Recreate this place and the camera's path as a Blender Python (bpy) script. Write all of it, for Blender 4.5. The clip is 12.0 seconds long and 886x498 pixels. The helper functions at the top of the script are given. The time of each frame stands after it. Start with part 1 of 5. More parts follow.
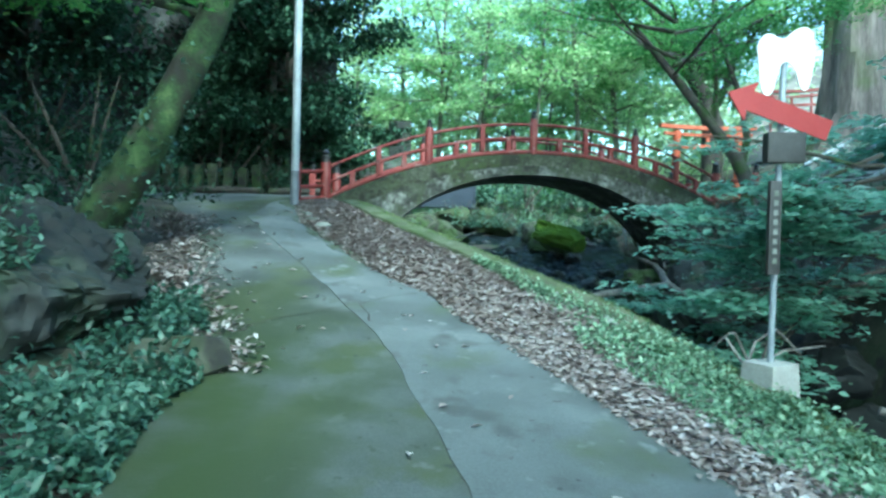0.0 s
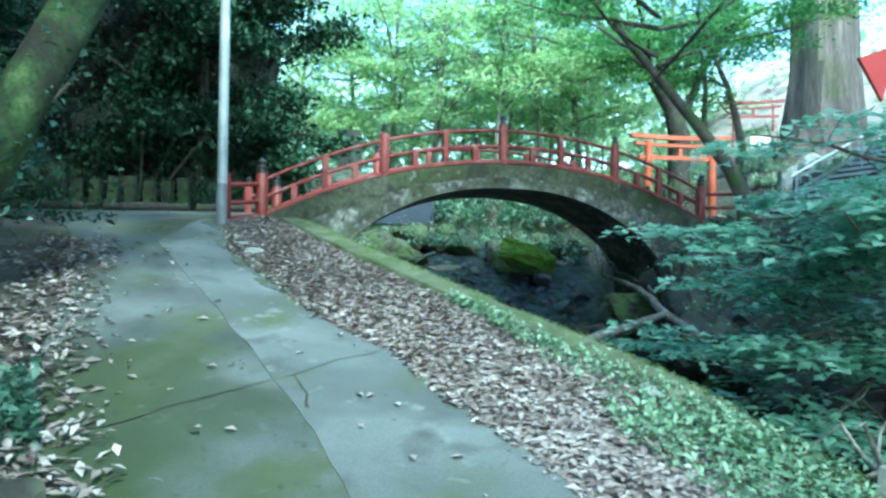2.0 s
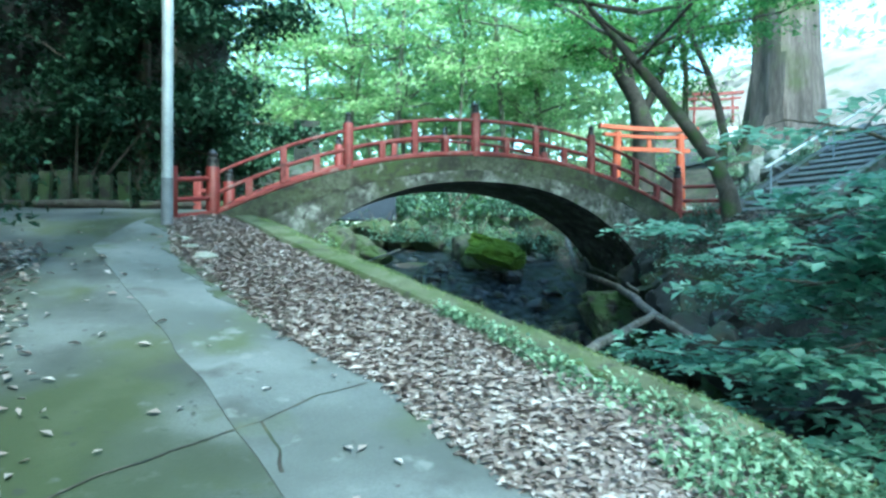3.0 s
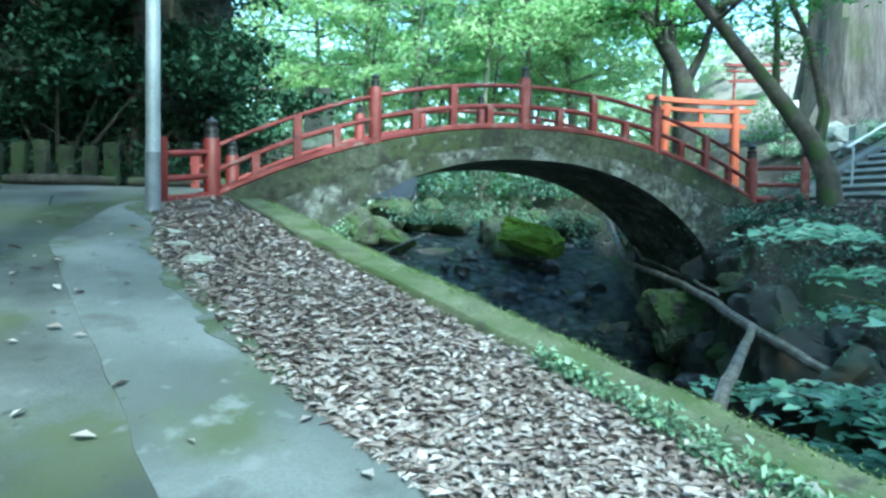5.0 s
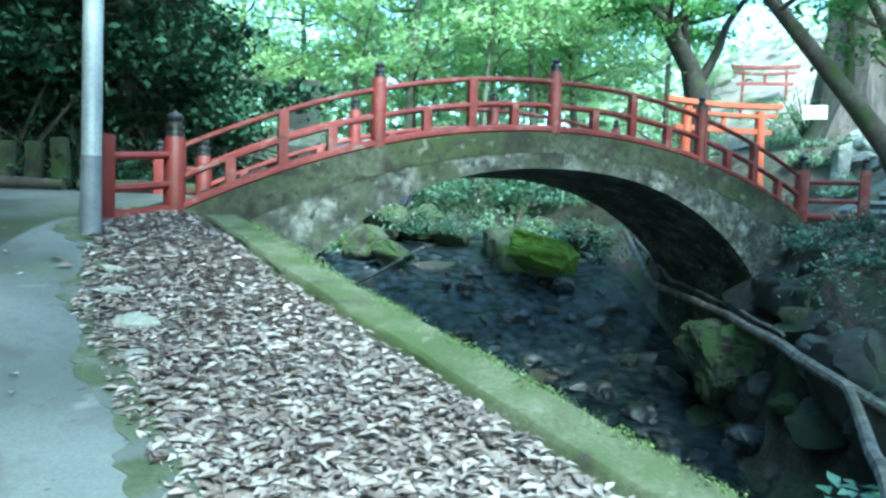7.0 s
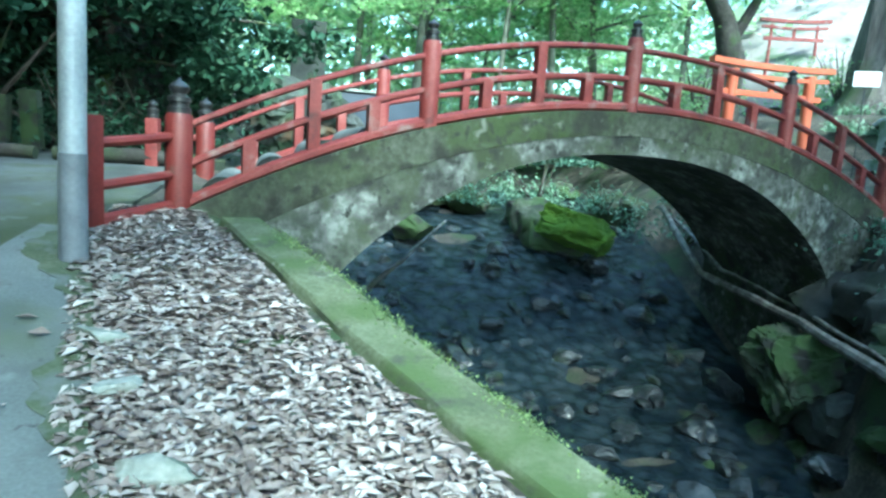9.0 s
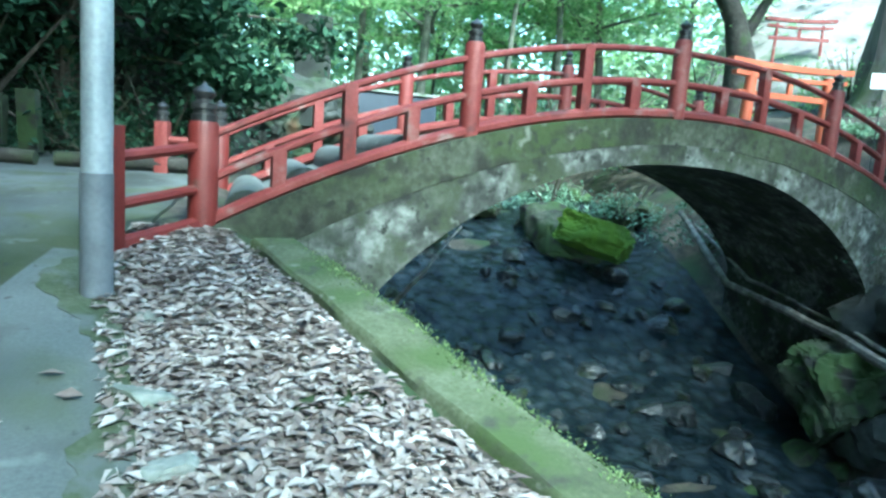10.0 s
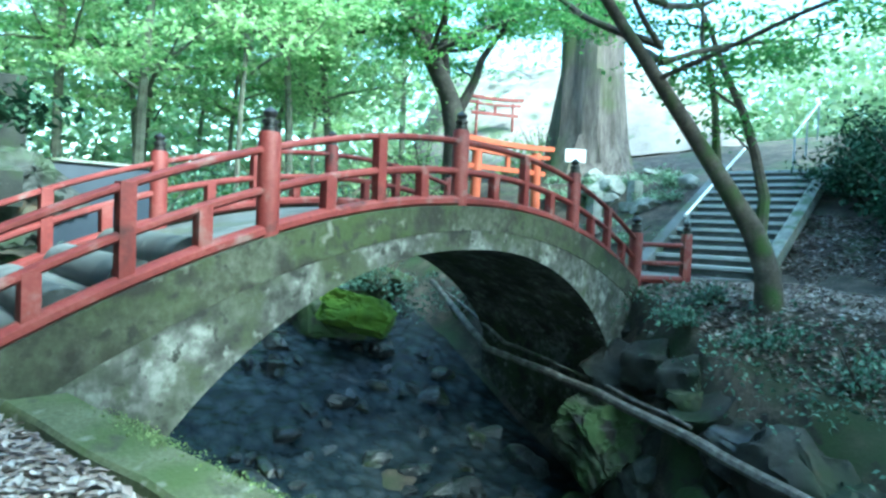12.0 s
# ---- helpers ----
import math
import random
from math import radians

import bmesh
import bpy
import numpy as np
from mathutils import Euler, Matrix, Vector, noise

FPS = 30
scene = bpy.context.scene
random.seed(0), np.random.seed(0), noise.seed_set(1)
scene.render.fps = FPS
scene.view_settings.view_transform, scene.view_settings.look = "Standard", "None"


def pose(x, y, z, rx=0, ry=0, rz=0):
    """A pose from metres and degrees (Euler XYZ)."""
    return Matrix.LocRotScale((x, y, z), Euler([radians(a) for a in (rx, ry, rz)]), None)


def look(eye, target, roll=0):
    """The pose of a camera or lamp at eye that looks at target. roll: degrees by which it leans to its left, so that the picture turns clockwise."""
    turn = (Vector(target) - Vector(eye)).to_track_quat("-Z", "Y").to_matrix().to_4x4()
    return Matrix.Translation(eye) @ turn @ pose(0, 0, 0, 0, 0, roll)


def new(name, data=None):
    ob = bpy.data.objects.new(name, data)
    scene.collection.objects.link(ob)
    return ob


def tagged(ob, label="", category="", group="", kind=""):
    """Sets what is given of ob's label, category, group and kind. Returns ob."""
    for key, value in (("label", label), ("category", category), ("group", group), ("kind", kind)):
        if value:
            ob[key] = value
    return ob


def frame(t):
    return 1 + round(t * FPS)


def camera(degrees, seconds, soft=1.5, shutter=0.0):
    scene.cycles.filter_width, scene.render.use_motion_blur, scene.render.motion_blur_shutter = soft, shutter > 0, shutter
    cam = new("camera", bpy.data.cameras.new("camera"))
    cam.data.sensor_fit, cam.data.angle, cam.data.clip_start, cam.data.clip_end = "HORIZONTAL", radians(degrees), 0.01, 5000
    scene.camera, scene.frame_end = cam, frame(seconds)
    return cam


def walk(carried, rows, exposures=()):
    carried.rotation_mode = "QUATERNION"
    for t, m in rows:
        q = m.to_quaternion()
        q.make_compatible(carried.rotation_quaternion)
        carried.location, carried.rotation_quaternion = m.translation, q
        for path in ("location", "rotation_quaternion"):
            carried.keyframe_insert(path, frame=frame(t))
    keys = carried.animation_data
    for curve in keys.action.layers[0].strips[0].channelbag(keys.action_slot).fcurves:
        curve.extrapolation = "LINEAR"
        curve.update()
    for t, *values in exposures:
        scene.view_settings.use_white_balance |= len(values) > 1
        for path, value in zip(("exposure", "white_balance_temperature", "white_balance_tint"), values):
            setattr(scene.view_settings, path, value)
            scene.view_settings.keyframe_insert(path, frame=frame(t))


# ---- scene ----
cam = camera(67.7, 12.0, soft=2.7)
ROWS = [
    (0, (0.201, -1.048, 1.510), (0.162, 0.951, 1.466), 1.24),
    (0.5, (0.140, -0.583, 1.550), (0.166, 1.417, 1.527), -0.38),
    (1, (0.113, -0.109, 1.591), (0.113, 1.891, 1.568), 1.13),
    (1.5, (0.058, 0.359, 1.629), (0.097, 2.358, 1.615), 0.31),
    (2, (0.029, 0.789, 1.656), (0.138, 2.787, 1.657), 0.70),
    (2.5, (-0.067, 1.210, 1.694), (0.046, 3.207, 1.674), 0.59),
    (2.7, (-0.110, 1.378, 1.711), (0.086, 3.368, 1.701), -0.63),
    (4.3, (-0.402, 2.807, 1.892), (-0.094, 4.780, 1.774), 1.15),
    (4.5, (-0.411, 2.990, 1.908), (-0.153, 4.971, 1.813), 0.56),
    (5, (-0.482, 3.406, 1.957), (-0.251, 5.390, 1.858), 0.86),
    (5.5, (-0.509, 3.788, 2.017), (-0.256, 5.770, 1.918), 0.76),
    (6, (-0.555, 4.182, 2.080), (-0.310, 6.165, 1.987), 1.66),
    (6.5, (-0.637, 4.585, 2.139), (-0.336, 6.560, 2.043), 0.55),
    (7, (-0.690, 4.996, 2.200), (-0.401, 6.972, 2.094), 1.85),
    (7.2, (-0.686, 5.115, 2.236), (-0.447, 7.098, 2.127), 2.06),
    (8.8, (-1.136, 6.243, 2.677), (-0.862, 8.205, 2.404), 4.55),
    (9, (-1.216, 6.371, 2.682), (-0.867, 8.319, 2.396), 3.83),
    (9.5, (-1.386, 6.609, 2.725), (-1.004, 8.549, 2.421), 4.12),
    (10, (-1.577, 6.905, 2.778), (-1.191, 8.844, 2.480), 4.22),
    (10.5, (-1.816, 7.185, 2.867), (-1.320, 9.106, 2.618), 0.60),
    (11, (-1.926, 7.441, 2.904), (-1.186, 9.291, 2.736), 1.28),
    (11.5, (-2.055, 7.589, 2.949), (-1.050, 9.314, 2.837), 1.67),
    (12, (-2.079, 7.639, 3.033), (-0.923, 9.269, 2.957), 2.37),
]
walk(cam, [(t, look(eye, target, roll)) for t, eye, target, roll in ROWS], [(0, 2.45, 5100, -20), (2.5, 2.7, 5100, -20), (4.5, 2.65, 5100, -20), (6, 2.8, 5100, -20), (9.5, 2.96, 5100, -19), (10.5, 2.96, 5100, -19), (12, 3.0, 5100, -22)])

# ---- light ----
world = bpy.data.worlds.new("world")
scene.world = world
world.use_nodes = True
wn = world.node_tree.nodes
sky = wn.new("ShaderNodeTexSky")
sky.sky_type, sky.sun_disc = "NISHITA", False
sky.dust_density, sky.ozone_density = 1.5, 1.0
sky.sun_elevation, sky.sun_rotation = radians(47), radians(163)
wn["Background"].inputs["Strength"].default_value = 0.15
world.node_tree.links.new(sky.outputs[0], wn["Background"].inputs[0])
sun = new("sun", bpy.data.lights.new("sun", "SUN"))
sun.data.energy, sun.data.angle, sun.data.color = 2.2, radians(10), (1.0, 0.95, 0.88)
# hazy sun behind the path's start; added unseen crowns shade the path and bridge
sun.matrix_world = look((9, -30, 34), (0, 0, 0))

# ---- materials ----


def mat(name, stops, scale=4.0, rough=0.85, bump=0.3, fine=40.0, metal=0.0, spread=None, leaf=0.0, island=0.0, gloss=0.5, second=None, stretch=None):
    """Procedural paint: a ramp over two scales of noise. stops: (position, colour)s. leaf: share of light let through.
    second: (colour, scale, threshold, width) patches laid over. stretch: scale of the pattern along x, y, z."""
    m = bpy.data.materials.new(name)
    m.use_nodes = True
    n, l = m.node_tree.nodes, m.node_tree.links
    b = n["Principled BSDF"]
    pos = n.new("ShaderNodeNewGeometry")
    big, small = n.new("ShaderNodeTexNoise"), n.new("ShaderNodeTexNoise")
    for t, s, d in ((big, scale, 5.0), (small, fine, 4.0)):
        t.inputs["Scale"].default_value, t.inputs["Detail"].default_value = s, d
        if stretch:
            mp = n.new("ShaderNodeMapping")
            mp.inputs["Scale"].default_value = stretch
            l.new(pos.outputs["Position"], mp.inputs["Vector"])
            l.new(mp.outputs[0], t.inputs["Vector"])
        else:
            l.new(pos.outputs["Position"], t.inputs["Vector"])
    mix = n.new("ShaderNodeMath")
    mix.operation = "MULTIPLY_ADD"
    mix.inputs[1].default_value = 0.35
    l.new(small.outputs[0], mix.inputs[0])
    sc = n.new("ShaderNodeMath")
    sc.operation = "MULTIPLY"
    sc.inputs[1].default_value = 0.65
    l.new(big.outputs[0], sc.inputs[0])
    l.new(sc.outputs[0], mix.inputs[2])
    value = mix.outputs[0]
    if island:
        add = n.new("ShaderNodeMath")
        add.operation = "MULTIPLY_ADD"
        add.inputs[1].default_value = island
        off = n.new("ShaderNodeMath")
        off.operation = "SUBTRACT"
        off.inputs[1].default_value = 0.5
        l.new(pos.outputs["Random Per Island"], off.inputs[0])
        l.new(off.outputs[0], add.inputs[0])
        l.new(value, add.inputs[2])
        value = add.outputs[0]
    ramp = n.new("ShaderNodeValToRGB")
    e = ramp.color_ramp.elements
    while len(e) < len(stops):
        e.new(0.5)
    for k, (p, c) in zip(e, stops):
        k.position, k.color = p, (*c, 1)
    l.new(value, ramp.inputs[0])
    colour = ramp.outputs[0]
    for c2, s2, t2, w2 in second or ():
        nz = n.new("ShaderNodeTexNoise")
        nz.inputs["Scale"].default_value, nz.inputs["Detail"].default_value = s2, 6.0
        l.new(pos.outputs["Position"], nz.inputs["Vector"])
        mr = n.new("ShaderNodeMapRange")
        mr.inputs[1].default_value, mr.inputs[2].default_value = t2 - w2, t2 + w2
        l.new(nz.outputs[0], mr.inputs[0])
        mx = n.new("ShaderNodeMix")
        mx.data_type = "RGBA"
        l.new(mr.outputs[0], mx.inputs[0])
        l.new(colour, mx.inputs[6])
        mx.inputs[7].default_value = (*c2, 1)
        colour = mx.outputs[2]
    l.new(colour, b.inputs["Base Color"])
    b.inputs["Roughness"].default_value, b.inputs["Metallic"].default_value = rough, metal
    b.inputs["Specular IOR Level"].default_value = gloss
    if bump:
        bp = n.new("ShaderNodeBump")
        bp.inputs["Strength"].default_value, bp.inputs["Distance"].default_value = bump, 0.02
        l.new(value, bp.inputs["Height"])
        l.new(bp.outputs[0], b.inputs["Normal"])
    if leaf:
        tr = n.new("ShaderNodeBsdfTranslucent")
        l.new(colour, tr.inputs[0])
        ms = n.new("ShaderNodeMixShader")
        ms.inputs[0].default_value = leaf
        l.new(b.outputs[0], ms.inputs[1])
        l.new(tr.outputs[0], ms.inputs[2])
        l.new(ms.outputs[0], n["Material Output"].inputs[0])
    return m


SOIL = mat("soil", [(0.34, (0.014, 0.013, 0.011)), (0.5, (0.045, 0.039, 0.032)), (0.66, (0.12, 0.1, 0.08))], 3, fine=28, bump=1.0,
           second=[((0.03, 0.05, 0.018), 0.9, 0.58, 0.08), ((0.02, 0.019, 0.017), 4.0, 0.6, 0.05)])
ROAD = mat("mossy_concrete", [(0.34, (0.05, 0.058, 0.059)), (0.5, (0.081, 0.091, 0.092)), (0.66, (0.115, 0.127, 0.128))], 1.3, 0.8, 0.35, 70,
           second=[((0.04, 0.052, 0.022), 0.55, 0.58, 0.08), ((0.054, 0.066, 0.034), 2.3, 0.6, 0.07), ((0.036, 0.041, 0.038), 1.4, 0.58, 0.1), ((0.11, 0.118, 0.118), 6, 0.69, 0.05), ((0.03, 0.033, 0.03), 11, 0.68, 0.04)])


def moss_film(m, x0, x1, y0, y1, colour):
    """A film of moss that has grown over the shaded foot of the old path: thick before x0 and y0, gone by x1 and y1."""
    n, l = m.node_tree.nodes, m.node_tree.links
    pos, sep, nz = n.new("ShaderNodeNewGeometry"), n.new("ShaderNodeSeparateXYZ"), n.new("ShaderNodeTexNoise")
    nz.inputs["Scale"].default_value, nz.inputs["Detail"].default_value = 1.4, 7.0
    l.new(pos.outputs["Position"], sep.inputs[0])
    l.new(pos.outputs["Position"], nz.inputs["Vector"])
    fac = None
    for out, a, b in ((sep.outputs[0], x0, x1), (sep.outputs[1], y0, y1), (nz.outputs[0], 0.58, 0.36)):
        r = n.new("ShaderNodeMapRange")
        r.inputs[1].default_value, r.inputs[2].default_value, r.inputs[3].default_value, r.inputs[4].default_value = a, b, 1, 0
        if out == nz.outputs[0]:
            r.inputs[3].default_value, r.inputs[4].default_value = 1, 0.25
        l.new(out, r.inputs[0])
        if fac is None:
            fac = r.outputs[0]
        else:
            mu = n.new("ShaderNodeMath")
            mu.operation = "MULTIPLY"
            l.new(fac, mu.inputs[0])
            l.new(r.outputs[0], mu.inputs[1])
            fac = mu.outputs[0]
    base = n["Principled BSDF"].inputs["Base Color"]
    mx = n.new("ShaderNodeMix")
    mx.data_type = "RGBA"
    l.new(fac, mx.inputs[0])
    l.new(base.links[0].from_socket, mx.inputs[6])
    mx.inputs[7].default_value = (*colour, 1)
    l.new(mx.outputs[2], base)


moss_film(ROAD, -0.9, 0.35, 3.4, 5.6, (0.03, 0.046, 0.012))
PAVE = mat("newer_concrete", [(0.34, (0.068, 0.079, 0.081)), (0.5, (0.104, 0.117, 0.12)), (0.66, (0.145, 0.159, 0.162))], 1.1, 0.8, 0.35, 70,
           second=[((0.068, 0.078, 0.076), 1.0, 0.55, 0.1), ((0.066, 0.082, 0.046), 1.3, 0.66, 0.08), ((0.062, 0.068, 0.066), 3.1, 0.63, 0.07), ((0.16, 0.172, 0.173), 5, 0.68, 0.05), ((0.045, 0.048, 0.046), 13, 0.7, 0.03)])
PATCH = mat("pale_concrete", [(0.34, (0.0765, 0.0828, 0.0855)), (0.5, (0.126, 0.1341, 0.1368)), (0.66, (0.18, 0.1908, 0.1944))], 1.6, 0.75, 0.3, 70,
            second=[((0.09, 0.0963, 0.0945), 1.3, 0.56, 0.09), ((0.072, 0.09, 0.0315), 0.9, 0.62, 0.06), ((0.18, 0.189, 0.189), 4, 0.68, 0.05)])
KERB = mat("mossy_kerb", [(0.34, (0.0432, 0.054, 0.0288)), (0.5, (0.0828, 0.0972, 0.054)), (0.66, (0.1368, 0.1512, 0.1008))], 2.5, 0.95, 0.7, 45,
           second=[((0.054, 0.0792, 0.0252), 2.2, 0.54, 0.07), ((0.04, 0.043, 0.03), 6.2, 0.66, 0.06), ((0.144, 0.1512, 0.1224), 9, 0.68, 0.04)])
ARCH = mat("stained_concrete", [(0.36, (0.022, 0.024, 0.02)), (0.46, (0.06, 0.064, 0.056)), (0.56, (0.12, 0.126, 0.115)), (0.66, (0.26, 0.27, 0.25))], 3.4, 0.92, 1.0, 13,
           second=[((0.036, 0.047, 0.02), 1.3, 0.56, 0.08), ((0.018, 0.019, 0.016), 2.9, 0.58, 0.07), ((0.19, 0.2, 0.185), 6.5, 0.65, 0.06), ((0.04, 0.05, 0.026), 5.2, 0.6, 0.07), ((0.02, 0.022, 0.018), 12, 0.63, 0.06)])
BEAM = mat("mossy_beam", [(0.36, (0.021, 0.026, 0.016)), (0.5, (0.047, 0.054, 0.034)), (0.66, (0.1, 0.107, 0.085))], 2.6, 0.94, 1.0, 18,
           second=[((0.036, 0.052, 0.016), 1.6, 0.54, 0.1), ((0.02, 0.02, 0.015), 3.4, 0.56, 0.07), ((0.13, 0.138, 0.112), 6, 0.67, 0.05), ((0.022, 0.024, 0.018), 11, 0.62, 0.06)])
RED = mat("red_paint", [(0.3, (0.0569, 0.0068, 0.006)), (0.5, (0.1063, 0.0121, 0.0103)), (0.75, (0.1442, 0.0284, 0.0235))], 3, 0.55, 0.15, 45,
          second=[((0.0834, 0.038, 0.0323), 6, 0.68, 0.05)])
WORN = mat("worn_red_paint", [(0.3, (0.09, 0.012, 0.012)), (0.5, (0.16, 0.024, 0.022)), (0.72, (0.225, 0.07, 0.062))], 2.5, 0.62, 0.2, 35,
           second=[((0.2, 0.125, 0.115), 5, 0.64, 0.06), ((0.05, 0.012, 0.012), 3.2, 0.66, 0.05)])
VERMILION = mat("vermilion_paint", [(0.3, (0.29, 0.055, 0.022)), (0.6, (0.36, 0.088, 0.042)), (0.75, (0.42, 0.16, 0.1))], 3, 0.5, 0.1)
BLACK = mat("black_metal", [(0.3, (0.008, 0.008, 0.009)), (0.7, (0.03, 0.03, 0.032))], 6, 0.35, 0.1, gloss=0.6)
STEEL = mat("grey_pole_paint", [(0.34, (0.22, 0.25, 0.28)), (0.66, (0.4, 0.44, 0.48))], 3, 0.45, 0.1, 40, metal=0.2)
WHITE = mat("white_board", [(0.3, (0.84, 0.86, 0.86)), (0.7, (0.9, 0.91, 0.91))], 3, 0.5, 0.05)
SIGNRED = mat("sign_red", [(0.3, (0.27, 0.018, 0.021)), (0.7, (0.33, 0.036, 0.036))], 4, 0.45, 0.05)
DARK = mat("dark_board", [(0.3, (0.02, 0.02, 0.02)), (0.7, (0.06, 0.06, 0.06))], 8, 0.5, 0.1)
BLOCK = mat("grey_block", [(0.3, (0.25, 0.25, 0.23)), (0.7, (0.42, 0.42, 0.39))], 6, 0.9, 0.3)
BARK = mat("bark", [(0.3, (0.025, 0.022, 0.018)), (0.5, (0.07, 0.06, 0.05)), (0.7, (0.14, 0.125, 0.105))], 5, 0.9, 0.9, 30,
           second=[((0.05, 0.085, 0.02), 2.2, 0.6, 0.08)])
# Near-black to hold the maple's silhouette; the edging logs share it.
DARKBARK = mat("dark_silhouette_bark", [(0.3, (0.012, 0.011, 0.01)), (0.5, (0.032, 0.029, 0.025)), (0.7, (0.075, 0.07, 0.06))], 5, 0.9, 0.9, 30,
               second=[((0.03, 0.045, 0.015), 2.2, 0.62, 0.07)])
CEDAR = mat("cedar_bark", [(0.3, (0.04, 0.034, 0.03)), (0.46, (0.1, 0.085, 0.078)), (0.58, (0.17, 0.147, 0.136)), (0.72, (0.25, 0.22, 0.205))], 5, 0.92, 1.0, 26, stretch=(1, 1, 0.12),
            second=[((0.07, 0.09, 0.035), 0.55, 0.58, 0.08)])
MOSSBARK = mat("mossy_bark", [(0.34, (0.014, 0.022, 0.01)), (0.46, (0.028, 0.052, 0.018)), (0.56, (0.05, 0.09, 0.03)), (0.66, (0.09, 0.13, 0.05))], 6, 0.95, 1.0, 30,
               second=[((0.025, 0.024, 0.019), 2.4, 0.56, 0.08), ((0.06, 0.055, 0.045), 4.4, 0.66, 0.05)])
ROCK = mat("wet_rock", [(0.34, (0.009, 0.011, 0.013)), (0.5, (0.026, 0.03, 0.034)), (0.68, (0.085, 0.092, 0.097))], 3.5, 0.32, 1.0, 18,
           second=[((0.03, 0.042, 0.018), 2.2, 0.62, 0.06)])
MOSSROCK = mat("mossy_rock", [(0.34, (0.015, 0.018, 0.012)), (0.5, (0.038, 0.047, 0.028)), (0.66, (0.1, 0.105, 0.08))], 3.2, 0.95, 1.0, 16,
           second=[((0.035, 0.06, 0.018), 1.8, 0.5, 0.08), ((0.02, 0.02, 0.018), 4.0, 0.6, 0.06)])
BRIGHTMOSS = mat("bright_moss", [(0.3, (0.0446, 0.0892, 0.0076)), (0.6, (0.102, 0.1785, 0.0127)), (0.75, (0.1275, 0.1913, 0.0319))], 3, 0.95, 0.8, 40)
STONE = mat("grey_stone", [(0.3, (0.12, 0.13, 0.12)), (0.5, (0.22, 0.235, 0.22)), (0.7, (0.34, 0.35, 0.33))], 5, 0.9, 0.5, 35,
            second=[((0.07, 0.1, 0.05), 2.4, 0.6, 0.08)])
SLATE = mat("dark_mossy_stone", [(0.34, (0.0105, 0.0126, 0.0118)), (0.5, (0.021, 0.0252, 0.0227)), (0.66, (0.0378, 0.042, 0.0378))], 4, 0.9, 0.6, 25,
            second=[((0.0189, 0.0294, 0.0147), 2.0, 0.55, 0.08)])
WOOD = mat("dead_wood", [(0.32, (0.045, 0.042, 0.038)), (0.46, (0.115, 0.107, 0.098)), (0.58, (0.2, 0.19, 0.178)), (0.7, (0.33, 0.32, 0.305))], 7, 0.9, 0.9, 45,
           second=[((0.06, 0.07, 0.04), 3, 0.6, 0.07)])
LITTER = mat("fallen_leaves", [(0.1, (0.12, 0.092, 0.084)), (0.34, (0.2, 0.162, 0.15)), (0.55, (0.275, 0.235, 0.222)), (0.75, (0.36, 0.325, 0.312)), (0.95, (0.5, 0.475, 0.468))], 3, 0.65, 0, island=0.78)
# Distance haze is put into this leaf colour as a paler green.
HAZELEAF = mat("haze_paled_leaves", [(0.2, (0.24, 0.36, 0.19)), (0.5, (0.4, 0.53, 0.31)), (0.8, (0.6, 0.68, 0.47))], 0.5, 0.7, 0, leaf=0.5, island=0.5)
MOULD = mat("leaf_mould", [(0.3, (0.1, 0.084, 0.078)), (0.5, (0.18, 0.155, 0.145)), (0.7, (0.29, 0.262, 0.248))], 14, 0.9, 1.0, 45)
PALEBARK = mat("pale_bark", [(0.3, (0.06, 0.065, 0.05)), (0.5, (0.12, 0.13, 0.1)), (0.7, (0.2, 0.21, 0.17))], 5, 0.9, 0.6, 30)
MAPLE = mat("maple_leaves", [(0.2, (0.06, 0.15, 0.04)), (0.5, (0.12, 0.27, 0.075)), (0.8, (0.22, 0.39, 0.13))], 1.2, 0.55, 0, leaf=0.6, island=0.5)
# Sky reflected by shaded leaves is put into TEAL; SAPLEAF is brighter still.
TEAL = mat("sky_tinted_leaves", [(0.2, (0.08, 0.2, 0.13)), (0.5, (0.15, 0.34, 0.23)), (0.8, (0.25, 0.46, 0.34))], 1.2, 0.45, 0, leaf=0.45, island=0.5)
SAPLEAF = mat("lit_sapling_leaves", [(0.2, (0.15, 0.3, 0.2)), (0.5, (0.27, 0.47, 0.35)), (0.8, (0.42, 0.6, 0.49))], 1.2, 0.35, 0, leaf=0.5, island=0.5)
# Paler than MAPLE: sun and haze in the wood are put into the colour.
WOODLEAF = mat("hazy_sunlit_leaves", [(0.2, (0.17, 0.32, 0.12)), (0.5, (0.34, 0.52, 0.235)), (0.8, (0.54, 0.67, 0.39))], 0.8, 0.6, 0, leaf=0.62, island=0.5)
SAND = mat("pale_sandy_ground", [(0.34, (0.1344, 0.121, 0.1109)), (0.5, (0.1949, 0.1781, 0.168)), (0.66, (0.2352, 0.2218, 0.2117))], 1.2, 0.9, 0.5, 12,
           second=[((0.0672, 0.0941, 0.0538), 0.9, 0.6, 0.06)])
IVY = mat("creeper_leaves", [(0.2, (0.035, 0.08, 0.05)), (0.5, (0.08, 0.155, 0.105)), (0.8, (0.18, 0.29, 0.22))], 1.2, 0.4, 0, leaf=0.3, island=0.5)
